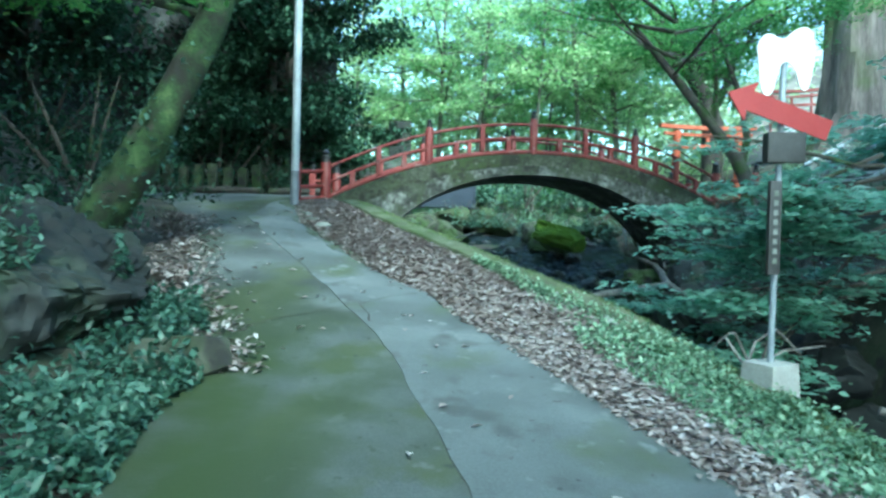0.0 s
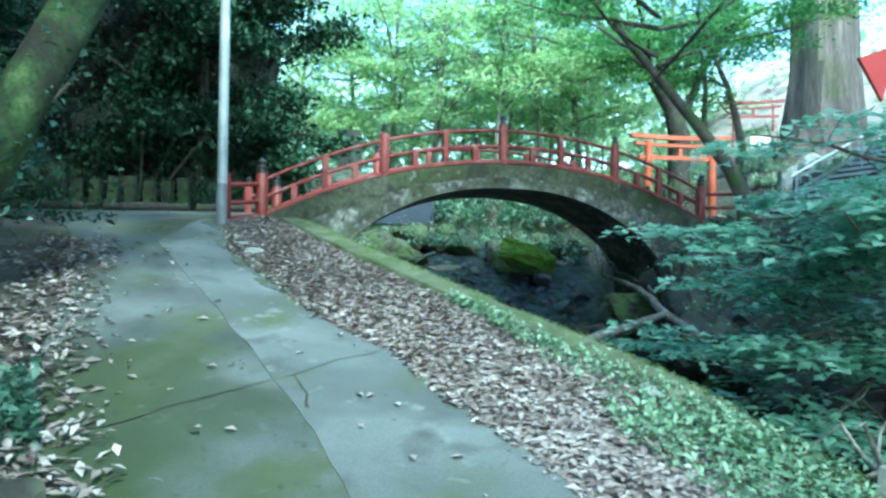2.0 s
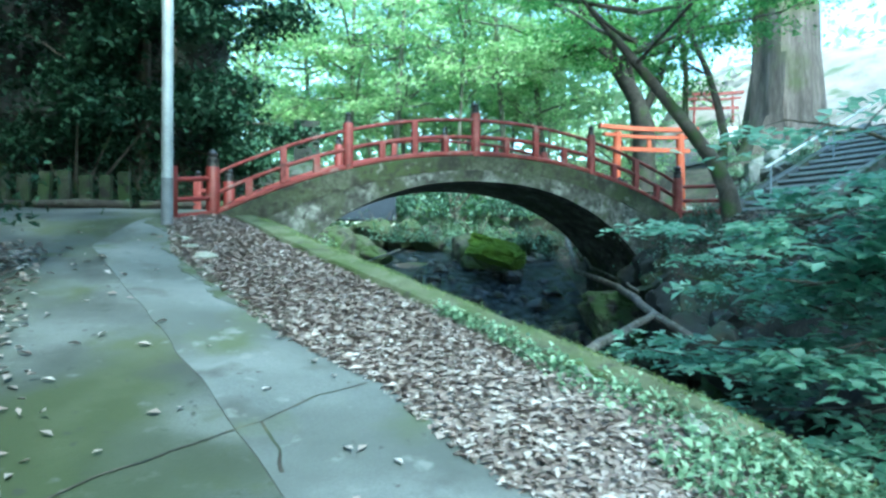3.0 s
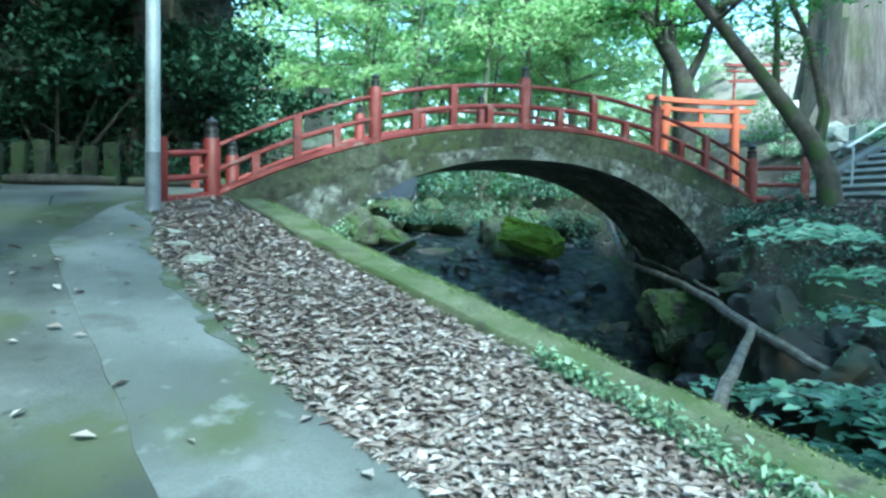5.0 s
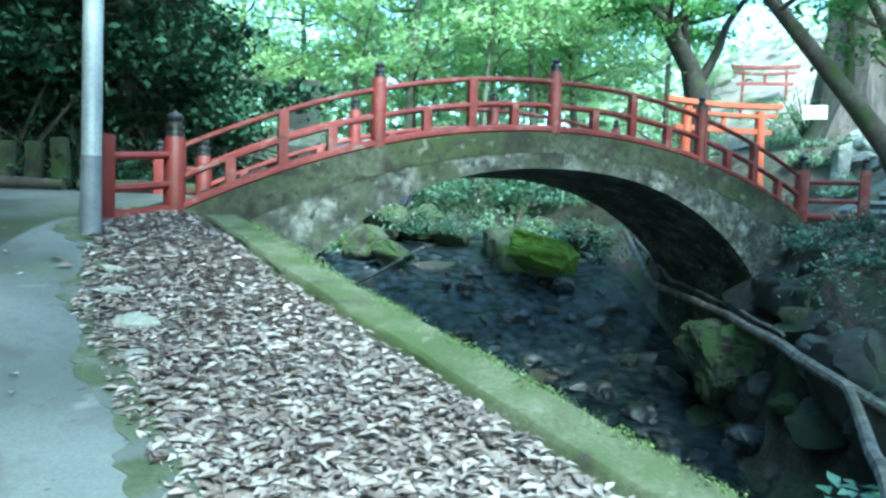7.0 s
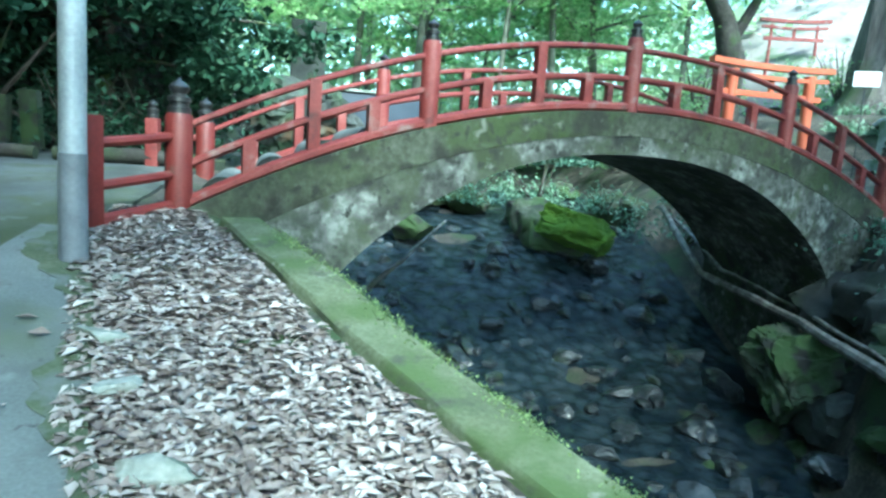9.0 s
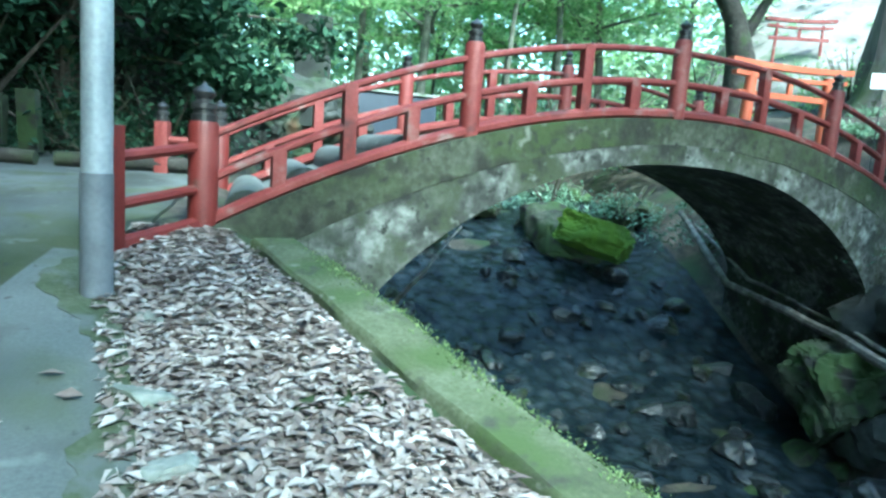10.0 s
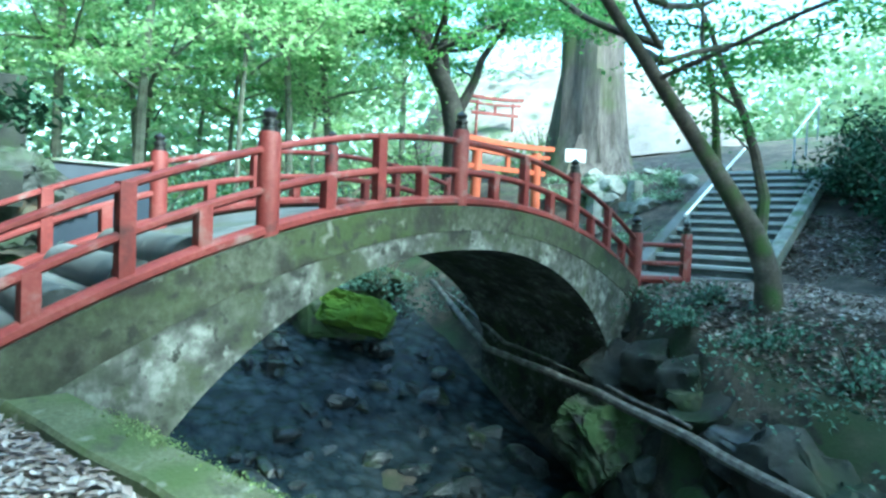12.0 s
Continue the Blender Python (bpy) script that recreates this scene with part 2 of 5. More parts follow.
BANKROCK = mat("dark_bank_rock", [(0.34, (0.012, 0.014, 0.013)), (0.48, (0.025, 0.029, 0.027)), (0.58, (0.046, 0.051, 0.048)), (0.68, (0.075, 0.081, 0.078))], 2.4, 0.75, 1.0, 14,
           second=[((0.03, 0.05, 0.022), 1.3, 0.57, 0.07), ((0.012, 0.013, 0.012), 0.7, 0.55, 0.1), ((0.08, 0.045, 0.02), 1.1, 0.68, 0.05)])
DARKLEAF = mat("evergreen_leaves", [(0.2, (0.012, 0.032, 0.018)), (0.5, (0.028, 0.068, 0.037)), (0.8, (0.07, 0.13, 0.078))], 1.5, 0.65, 0, leaf=0.15, island=0.5, gloss=0.2)
HERB = mat("ground_herbs", [(0.2, (0.09, 0.165, 0.088)), (0.5, (0.205, 0.325, 0.2)), (0.8, (0.38, 0.51, 0.37))], 2, 0.6, 0, leaf=0.3, island=0.6)
TUFT = mat("moss_tufts", [(0.2, (0.05, 0.085, 0.025)), (0.5, (0.1, 0.15, 0.05)), (0.8, (0.2, 0.26, 0.1))], 2, 0.8, 0, island=0.6)
FILM = mat("flat_moss", [(0.34, (0.036, 0.05, 0.024)), (0.5, (0.058, 0.074, 0.042)), (0.66, (0.085, 0.1, 0.07))], 4, 0.95, 0.8, 40, second=[((0.09, 0.102, 0.1), 5, 0.55, 0.06)])


def water_material():
    m = bpy.data.materials.new("stream_water")
    m.use_nodes = True
    n, l = m.node_tree.nodes, m.node_tree.links
    b = n["Principled BSDF"]
    b.inputs["Roughness"].default_value = 0.1
    b.inputs["IOR"].default_value = 1.33
    nz, bp, pos = n.new("ShaderNodeTexNoise"), n.new("ShaderNodeBump"), n.new("ShaderNodeNewGeometry")
    nz.inputs["Scale"].default_value, nz.inputs["Detail"].default_value = 3.6, 8.0
    bp.inputs["Strength"].default_value, bp.inputs["Distance"].default_value = 1.0, 0.16
    l.new(pos.outputs["Position"], nz.inputs["Vector"])
    l.new(nz.outputs[0], bp.inputs["Height"])
    l.new(bp.outputs[0], b.inputs["Normal"])
    # Paler cells put ripple glints into the water's own colour.
    vo, ramp = n.new("ShaderNodeTexVoronoi"), n.new("ShaderNodeValToRGB")
    vo.inputs["Scale"].default_value = 4.5
    l.new(pos.outputs["Position"], vo.inputs["Vector"])
    e = ramp.color_ramp.elements
    e[0].position, e[0].color = 0.15, (0.038, 0.05, 0.06, 1)
    e[1].position, e[1].color = 0.7, (0.008, 0.014, 0.02, 1)
    l.new(vo.outputs["Distance"], ramp.inputs[0])
    l.new(ramp.outputs[0], b.inputs["Base Color"])
    return m


WATER = water_material()

# ---- small builders ----


def part(name, bm, material, parent=None, label="", smooth=True):
    me = bpy.data.meshes.new(name)
    bmesh.ops.recalc_face_normals(bm, faces=bm.faces)
    bm.to_mesh(me)
    bm.free()
    me.materials.append(material)
    if smooth:
        me.shade_smooth()
        me.set_sharp_from_angle(angle=radians(40))
    ob = new(name, me)
    if parent:
        ob.parent = parent
    if label:
        ob["label"] = label
    return ob


def thing(name, m, label, category, group="", kind=""):
    ob = new(name)
    ob.empty_display_size = 0.1
    ob.matrix_world = m
    return tagged(ob, label, category, group, kind)


def box(bm, m, sx, sy, sz, bevel=0.0):
    r = bmesh.ops.create_cube(bm, size=1, matrix=m @ Matrix.Diagonal((sx, sy, sz, 1)))
    if bevel:
        edges = list({e for v in r["verts"] for e in v.link_edges})
        bmesh.ops.bevel(bm, geom=edges, offset=bevel, segments=2, affect="EDGES", profile=0.7)
    return bm


def tube(bm, pts, radii, sides=8, cap=True):
    """A tube along points."""
    pts = [Vector(p) for p in pts]
    rings = []
    side = None
    for i, p in enumerate(pts):
        d = (pts[min(i + 1, len(pts) - 1)] - pts[max(i - 1, 0)]).normalized()
        if side is None:
            side = d.orthogonal().normalized()
        side = (side - d * side.dot(d)).normalized()
        up = d.cross(side)
        r = radii[i] if hasattr(radii, "__len__") else radii
        rings.append([bm.verts.new(p + (side * math.cos(a) + up * math.sin(a)) * r) for a in (2 * math.pi * k / sides for k in range(sides))])
    for a, b in zip(rings, rings[1:]):
        for k in range(sides):
            bm.faces.new((a[k], a[(k + 1) % sides], b[(k + 1) % sides], b[k]))
    if cap:
        bm.faces.new(rings[0][::-1])
        bm.faces.new(rings[-1])
    return bm


def lathe(bm, profile, m, sides=14):
    """A turned body from (radius, height)s."""
    rings = [[bm.verts.new(m @ Vector((r * math.cos(2 * math.pi * k / sides), r * math.sin(2 * math.pi * k / sides), h))) for k in range(sides)] for r, h in profile]
    for a, b in zip(rings, rings[1:]):
        for k in range(sides):
            bm.faces.new((a[k], a[(k + 1) % sides], b[(k + 1) % sides], b[k]))
    bm.faces.new(rings[0][::-1])
    bm.faces.new(rings[-1])
    return bm


def sheet(name, verts, faces, material, smooth=True):
    me = bpy.data.meshes.new(name)
    me.from_pydata(verts, [], faces)
    me.materials.append(material)
    if smooth:
        me.shade_smooth()
    return new(name, me)


def leaves(name, centres, size, material, tilt=0.5, parent=None, label="", slim=0.5, rng=None, up=True):
    """Many small folded leaves in one mesh. tilt: how far they stand from lying flat."""
    rng = rng or np.random.default_rng(7)
    c = np.asarray(centres, float)
    n = len(c)
    yaw = rng.uniform(0, 2 * np.pi, n)
    pitch, roll = rng.normal(0, tilt, n), rng.normal(0, tilt, n)
    s = size * rng.uniform(0.6, 1.35, n)
    d = np.stack([np.cos(yaw) * np.cos(pitch), np.sin(yaw) * np.cos(pitch), np.sin(pitch)], 1)
    w = np.stack([-np.sin(yaw) * np.cos(roll), np.cos(yaw) * np.cos(roll), np.sin(roll)], 1)
    nn = np.cross(d, w)
    s = s[:, None]
    fold = nn * s * 0.12
    v = np.stack([c - d * s * 0.5, c + w * s * slim * 0.5 + fold, c + d * s * 0.5, c - w * s * slim * 0.5 + fold], 1).reshape(-1, 3)
    me = bpy.data.meshes.new(name)
    me.vertices.add(4 * n)
    me.vertices.foreach_set("co", v.ravel())
    i = np.arange(n) * 4
    f = np.stack([i, i + 1, i + 2, i, i + 2, i + 3], 1).ravel()
    me.loops.add(6 * n)
    me.loops.foreach_set("vertex_index", f.astype(np.int32))
    me.polygons.add(2 * n)
    me.polygons.foreach_set("loop_start", (np.arange(2 * n) * 3).astype(np.int32))
    me.update(calc_edges=True)
    me.validate()
    me.materials.append(material)
    ob = new(name, me)
    if parent:
        ob.parent = parent
    if label:
        ob["label"] = label
    return ob


def rock_mesh(name, seed, material, sx=1, sy=1, sz=0.7, rough=0.25, cuts=3, blocky=0.0):
    """A rock: a ball cut flat by planes and roughened."""
    r = random.Random(seed)
    bm = bmesh.new()
    bmesh.ops.create_icosphere(bm, subdivisions=cuts + 1, radius=0.62)
    planes = [(Vector((r.gauss(0, 1), r.gauss(0, 1), r.gauss(0, 1))).normalized(), r.uniform(0.3, 0.47)) for _ in range(13)]
    if blocky > 0.5:
        planes += [(Vector(n), 0.42) for n in ((1, 0.1, 0), (-1, 0.1, 0), (0, 1, 0.1), (0, -1, 0), (0.05, 0, 1), (0, 0, -1))]
    off = Vector((seed * 7.1, seed * 3.7, seed * 1.9))
    for v in bm.verts:
        p = v.co.copy()
        for n, d in planes:
            e = p.dot(n) - d
            if e > 0:
                p -= n * e * 0.93
        p *= 1 + rough * 0.35 * noise.noise(v.co * 3.5 + off) + rough * 0.22 * noise.noise(v.co * 9 + off) + (rough * 0.2 * noise.noise(v.co * 19 + off) if cuts > 3 else 0)
        v.co = (p.x * sx, p.y * sy, p.z * sz)
    me = bpy.data.meshes.new(name)
    bm.to_mesh(me)
    bm.free()
    me.materials.append(material)
    me.shade_smooth()
    me.set_sharp_from_angle(angle=radians(32))
    return me


# ---- the lie of the land ----
GY = (-30, -8, -3, -1, 1.2, 3, 4.4, 5.8, 7.6, 10.4, 11.6, 14, 18, 26, 60)
GZ = (-3.0, -1.1, -0.33, 0.02, 0.27, 0.5, 0.73, 0.97, 1.36, 1.9, 2.08, 2.25, 2.35, 2.6, 3.6)


def road_z(x, y):
    sink = 0.13 * smooth(0.2, 1.1, x - right_x(y)) * (1 - smooth(3.9, 5.6, y)) * smooth(-3, 1, y)
    return float(np.interp(y, GY, GZ)) - 0.03 * (max(-3, min(x, 3)) + 1) - sink


def kerb_x(y):
    """Outer edge of the kerb wall along the stream."""
    return float(np.interp(y, (-30, 0, 2.8, 3.7, 4.65, 5.75, 6.5, 7.45, 8.4, 9.4, 10.2, 11.4, 12.5, 15, 18, 60), (6.5, 3.6, 2.78, 2.52, 2.12, 1.52, 1.02, 0.42, -0.14, -0.73, -1.13, -1.73, -2.1, -2.6, -2.6, -3)))


def left_x(y):
    """Left edge of the paved path."""
    return float(np.interp(y, (-30, 1.75, 2.4, 3.4, 4.8, 8.3, 10, 12, 14, 18, 60), (-2.2, -1.33, -1.45, -1.4, -2.2, -3.6, -4.6, -6.2, -8, -9, -9)))


def right_x(y):
    """Right edge of the paved path, where the leaf strip begins."""
    return float(np.interp(y, (-30, 0, 2.1, 3.4, 4.4, 5.5, 6.5, 7.5, 8.7, 9.7, 10.4, 11.2, 60), (4.5, 2.3, 1.58, 0.98, 0.45, -0.05, -0.82, -1.4, -2.05, -2.35, -2.6, -2.66, -2.7)))


def joint_x(y):
    """Joint between the old and the newer concrete."""
    return float(np.interp(y, (-30, 1.9, 3.6, 4.5, 5.5, 6.2, 7.6, 9, 60), (2, 0.3, -0.2, -0.57, -1.07, -1.45, -2.25, -3.0, -3.3)))


def bed_z(y):
    return float(np.interp(y, (-30, 0, 8, 12, 14, 15.3, 16.2, 17.2, 19, 26, 60), (-3.4, -2.1, -1.25, -0.75, -0.4, -0.05, 0.45, 0.95, 1.4, 2.0, 3.0)))


def bank_x(y):
    """Edge of the far bank."""
    return float(np.interp(y, (-30, 0, 5, 9, 11, 12, 13, 14, 15, 17, 20, 60), (8, 5.6, 5.0, 4.7, 4.8, 4.9, 5.4, 5.9, 6.1, 6.0, 6.4, 9)))


def bank_z(y):
    return float(np.interp(y, (-30, 0, 6, 8, 10, 11, 12, 13, 14, 18, 26, 60), (-1.5, -0.2, 0.5, 0.75, 1.15, 1.4, 1.75, 2.0, 2.2, 2.3, 2.8, 3.8)))


def smooth(a, b, x):
    t = max(0.0, min(1.0, (x - a) / (b - a)))
    return t * t * (3 - 2 * t)


STAIR, UPHILL, SIDE = Vector((8.15, 14.4, 2.36)), Vector((0.973, 0.231, 0)), Vector((0.231, -0.973, 0))


def land(x, y):
    """Height of the ground outside the stream."""
    if x < kerb_x(y) - 0.05:
        z = road_z(x, y)
        d = left_x(y) - x
        if d > 0:
            z += 0.12 * min(d, 1.2) + 0.85 * max(0, d - 1.2) ** 1.05 * (0.85 if y < 14 else 0.7)
            z += 0.25 * noise.noise(Vector((x * 0.9, y * 0.9, 3))) * min(1, d / 1.5)
        if y > 24:
            z += 0.04 * (y - 24)
        return min(z, 20)
    z = bank_z(y)
    d = x - bank_x(y)
    if d > 0:
        level = float(np.interp(y, (-30, 0, 6, 9, 11, 13, 60), (0.5, 1.2, 1.7, 2.0, 2.2, 2.26, 2.4)))
        z += (level - z) * smooth(0, 1.3, d)
        z += 0.06 * noise.noise(Vector((x * 1.3, y * 1.3, 9)))
        a = (x - STAIR.x) * UPHILL.x + (y - STAIR.y) * UPHILL.y
        q = (x - STAIR.x) * SIDE.x + (y - STAIR.y) * SIDE.y
        z += min(max(0, a - 0.15) * 0.5, 2.05) * max(smooth(-5.0, -1.6, q), smooth(2.5, 5.5, a))
        z += 0.28 * min(max(0, a - 6), 9)
        z += 0.4 * max(0, q - 4) * smooth(-8, 2, a)
    return min(z, 20)

# ---- ground ----


def build_ground():
    ys = [-30, -24, -18, -14, -10] + [-8 + 0.5 * k for k in range(17)] + [0.5 + 0.25 * k for k in range(90)] + [23 + k for k in range(10)] + [34, 38, 42, 48, 54, 60, 80, 140]
    lefts = [70, 45, 30, 22, 17, 13, 10.5, 9, 8, 7, 6, 5.2, 4.5, 3.9, 3.3, 2.8, 2.3, 1.8, 1.4, 1.0, 0.75, 0.5, 0.32]
    chan = [0.03, 0.08, 0.25, 0.42, 0.58, 0.72, 0.8, 0.87, 0.9, 0.93, 0.955, 0.985]
    rights = [0.05, 0.4, 0.8, 1.3, 1.9, 2.6, 3.4, 4.3, 5.4, 6.6, 8, 10, 13, 17, 24, 34, 50, 70]
    verts, faces, cols = [], [], None
    for y in ys:
        k, b = kerb_x(y), bank_x(y)
        row = [(k - a, y, land(k - a, y)) for a in lefts] + [(k - 0.04, y, road_z(k, y) - 0.1)]
        for f in chan:
            x = k + (b - k) * f
            z = bed_z(y) + 0.12 * noise.noise(Vector((x * 1.2, y * 1.2, 1)))
            z += 0.8 * smooth(0.87, 0.985, f) * (bank_z(y) - bed_z(y))
            row.append((x, y, z))
        row += [(b + a, y, land(b + a, y)) for a in rights]
        cols = len(row)
        verts += row
    for i in range(len(ys) - 1):
        for j in range(cols - 1):
            a = i * cols + j
            faces.append((a, a + 1, a + cols + 1, a + cols))
    return tagged(sheet("ground", verts, faces, SOIL), "dark forest soil with leaf mould and moss", "ground", kind="structure")


def strip(name, left, right, y0, y1, step, lift, material, label, category="pavement", across=8, drop=0.12, rough=0.0):
    """A slab between two lines along the path, with closed sides."""
    bm = bmesh.new()
    n = int((y1 - y0) / step) + 1
    rows = []
    for i in range(n + 1):
        y = y0 + (y1 - y0) * i / n
        a, b = left(y), right(y)
        rows.append([bm.verts.new((a + (b - a) * k / across, y, road_z(a + (b - a) * k / across, y) + lift + rough * noise.noise(Vector((a + (b - a) * k / across, y, 5)) * 1.7))) for k in range(across + 1)])
    for a, b in zip(rows, rows[1:]):
        for k in range(across):
            bm.faces.new((a[k], a[k + 1], b[k + 1], b[k]))
    edge = [e for e in bm.edges if e.is_boundary]
    ret = bmesh.ops.extrude_edge_only(bm, edges=edge)
    bmesh.ops.translate(bm, verts=[g for g in ret["geom"] if isinstance(g, bmesh.types.BMVert)], vec=(0, 0, -drop))
    return tagged(part(name, bm, material), label, category, kind="structure")


ground = build_ground()

CLIFF = ((-8.2, -9), (-6.2, -2), (-5.4, 1), (-5.0, 3.5), (-5.8, 6), (-7.2, 9), (-8.8, 12), (-9.4, 14.5), (-8.4, 16.2), (-6.2, 16.6), (-4.2, 16.9), (-2.9, 17.7), (-3.0, 20), (-4.6, 25), (-9, 31))


def cliff_point(u, h):
    """A place on the rock face: u along its foot, 0 to 1, h metres up."""
    f = u * (len(CLIFF) - 1)
    i = min(int(f), len(CLIFF) - 2)
    a, b = Vector(CLIFF[i]), Vector(CLIFF[i + 1])
    p = a.lerp(b, f - i)
    d = Vector(CLIFF[min(i + 2, len(CLIFF) - 1)]) - Vector(CLIFF[max(i - 1, 0)])
    back = Vector((-d.y, d.x)).normalized()
    q = Vector((p.x, p.y, h * 1.0))
    out = 0.75 * noise.noise(q * 0.45) + 0.5 * noise.noise(q * 1.1 + Vector((9, 0, 0))) + 0.28 * abs(noise.noise(q * 2.6)) + 0.1 * noise.noise(q * 6)
    p = p + back * (0.24 * h + 1.1 * max(0, h - 8.5) - out)
    return Vector((p.x, p.y, road_z(-3, a.y + (b.y - a.y) * (f - i)) - 0.3 + h))


def cliff():
    n, m = 220, 64
    vs = [tuple(cliff_point(i / n, 12.0 * (j / m) ** 1.1)) for i in range(n + 1) for j in range(m + 1)]
    fs = []
    for i in range(n):
        for j in range(m):
            a = i * (m + 1) + j
            fs.append((a, a + m + 1, a + m + 2, a + 1))
    ob = sheet("rock_cliff", vs, fs, BANKROCK)
    ob.data.set_sharp_from_angle(angle=radians(35))
    return tagged(ob, "dark rock face with creepers above the path", "cliff", kind="structure")


cliff()


def wobble(y, seed, size=0.06):
    return size * (noise.noise(Vector((seed, y * 2.1, 0))) + 0.6 * noise.noise(Vector((seed, y * 6.3, 4))))


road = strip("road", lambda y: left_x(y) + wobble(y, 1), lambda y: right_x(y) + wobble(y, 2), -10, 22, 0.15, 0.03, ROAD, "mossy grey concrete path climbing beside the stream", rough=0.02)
strip("pavement", lambda y: joint_x(y) + wobble(y, 3, 0.02), lambda y: right_x(y) + wobble(y, 2) - 0.02, -10, 10.9, 0.15, 0.036, PAVE, "paler newer concrete strip laid over the path", rough=0.02)


strip("verge", lambda y: right_x(y) - 0.03, lambda y: kerb_x(y) - 0.36, -8, 11.25, 0.2, 0.012, MOULD, "trodden leaf mould between path and kerb", "ground", rough=0.02)


def kerb():
    """The wall along the stream, with its mossy top."""
    bm = bmesh.new()
    rows = []
    for i in range(131):
        y = -8 + 19.3 * i / 130
        x, z = kerb_x(y), road_z(kerb_x(y), y) + 0.065
        w = 0.3 + wobble(y, 8, 0.02)
        prof = ((x - w, z - 0.3), (x - w, z - 0.02), (x - w + 0.02, z), (x - 0.02, z + 0.01), (x, z - 0.02), (x + 0.02, z - 1.0), (x + 0.05, bed_z(y) - 0.4))
        rows.append([bm.verts.new((px + 0.012 * noise.noise(Vector((px * 3, y * 3, pz))), y, pz + 0.015 * noise.noise(Vector((px * 4, y * 4, 2))))) for px, pz in prof])
    for a, b in zip(rows, rows[1:]):
        for k in range(len(a) - 1):
            bm.faces.new((a[k], a[k + 1], b[k + 1], b[k]))
    return tagged(part("retaining_wall", bm, KERB), "mossy concrete kerb wall above the stream", "wall", kind="structure")


kerb()


def water():
    verts, faces = [], []
    ys = [-12 + 0.4 * k for k in range(90)]
    for y in ys:
        k, b = kerb_x(y), bank_x(y)
        for j in range(15):
            x = k + (b - k) * (0.02 + 0.84 * j / 14)
            verts.append((x, y, bed_z(y) + 0.06 + 0.05 * noise.noise(Vector((x * 1.5, y * 1.5, 7)))))
    for i in range(len(ys) - 1):
        for j in range(14):
            a = i * 15 + j
            faces.append((a, a + 1, a + 16, a + 15))
    return tagged(sheet("water", verts, faces, WATER), "shallow dark stream running over rocks", "stream", kind="structure")


water()

# ---- the arched bridge ----
END = Vector((-2.33, 11.64, 0))
ALONG, ACROSS = Vector((0.960, 0.280, 0)), Vector((-0.280, 0.960, 0))
SPAN, WIDTH, SKEW = 8.73, 2.35, 0.19
POSTS = (0.0, 2.03, 4.27, 6.66, 8.73)


def deck_z(s):
    if s < 0 or s > SPAN:
        return 2.11 + 0.18 * s / SPAN + (0.47 * s if s < 0 else -0.45 * (s - SPAN)) * 0.5
    q = abs(2 * s / SPAN - 1)
    return 2.11 + 0.18 * s / SPAN + 1.02 * (1 - q ** 2.1)


def soffit_z(s):
    u = (s - 4.42) / 3.42
    if abs(u) >= 1:
        return None
    return 1.25 + 1.54 * (1 - abs(u) ** 2.25) ** 0.8


def on_bridge(s, w, z):
    return END + ALONG * (s + SKEW * w) + ACROSS * w + Vector((0, 0, z))



def prism(bm, ss, top, bottom, w0, w1):
    """A body along the bridge between two heights and two widths."""
    rows = []
    for s in ss:
        rows.append([bm.verts.new(on_bridge(s, w, z)) for w, z in ((w0, bottom(s)), (w0, top(s)), (w1, top(s)), (w1, bottom(s)))])
    for a, b in zip(rows, rows[1:]):
        for k in range(4):
            bm.faces.new((a[k], a[(k + 1) % 4], b[(k + 1) % 4], b[k]))
    bm.faces.new(rows[0])
    bm.faces.new(rows[-1][::-1])
    return bm


def arch_bridge():
    root = thing("arch_bridge", Matrix.Translation(END), "mossy concrete arch bridge with stained sides over the stream", "bridge")
    inv = root.matrix_world.inverted()

    def add(name, bm, material, label="", smooth=True):
        bmesh.ops.transform(bm, matrix=inv, verts=bm.verts)
        return part(name, bm, material, root, label, smooth)

    n = 72
    ss = [-0.25 + (SPAN + 0.5) * i / n for i in range(n + 1)]
    low = lambda s: soffit_z(s) if soffit_z(s) is not None else -1.1
    bm = bmesh.new()
    cuts = sorted(ss + [1.0001, 1.0, 7.8399, 7.84])
    prism(bm, cuts, lambda s: deck_z(s) - 0.06, low, -0.08, WIDTH + 0.08)
    add("arch", bm, ARCH)
    for w0, w1 in ((-0.088, -0.02), (WIDTH + 0.02, WIDTH + 0.088)):
        bm = bmesh.new()
        prism(bm, ss, lambda s: deck_z(s), lambda s: deck_z(s) - 0.24 - 0.16 * abs(2 * s / SPAN - 1) ** 1.5, w0, w1)
        add("edge_beam", bm, BEAM, "mossy edge beam")
    bm = bmesh.new()
    prism(bm, ss, lambda s: deck_z(s) - 0.03, lambda s: deck_z(s) - 0.1, -0.02, WIDTH + 0.02)
    add("deck", bm, PAVE, "grey concrete deck")
    for i in range(4):
        s = 0.3 + 0.42 * i
        bm = bmesh.new()
        a, b = on_bridge(s, 0.2, deck_z(s) - 0.05), on_bridge(s, WIDTH - 0.2, deck_z(s) - 0.05)
        tube(bm, [a, a.lerp(b, 0.5), b], 0.17, 18)
        add("step", bm, PAVE, "rounded grey concrete step")
    return root


arch_bridge()


def finial_mesh():
    bm = bmesh.new()
    lathe(bm, [(0.085, 0), (0.085, 0.05), (0.07, 0.055), (0.07, 0.085), (0.084, 0.09), (0.084, 0.125), (0.06, 0.135), (0.05, 0.15), (0.072, 0.18), (0.074, 0.2), (0.055, 0.225), (0.02, 0.245), (0.006, 0.265)], Matrix())
    return bm


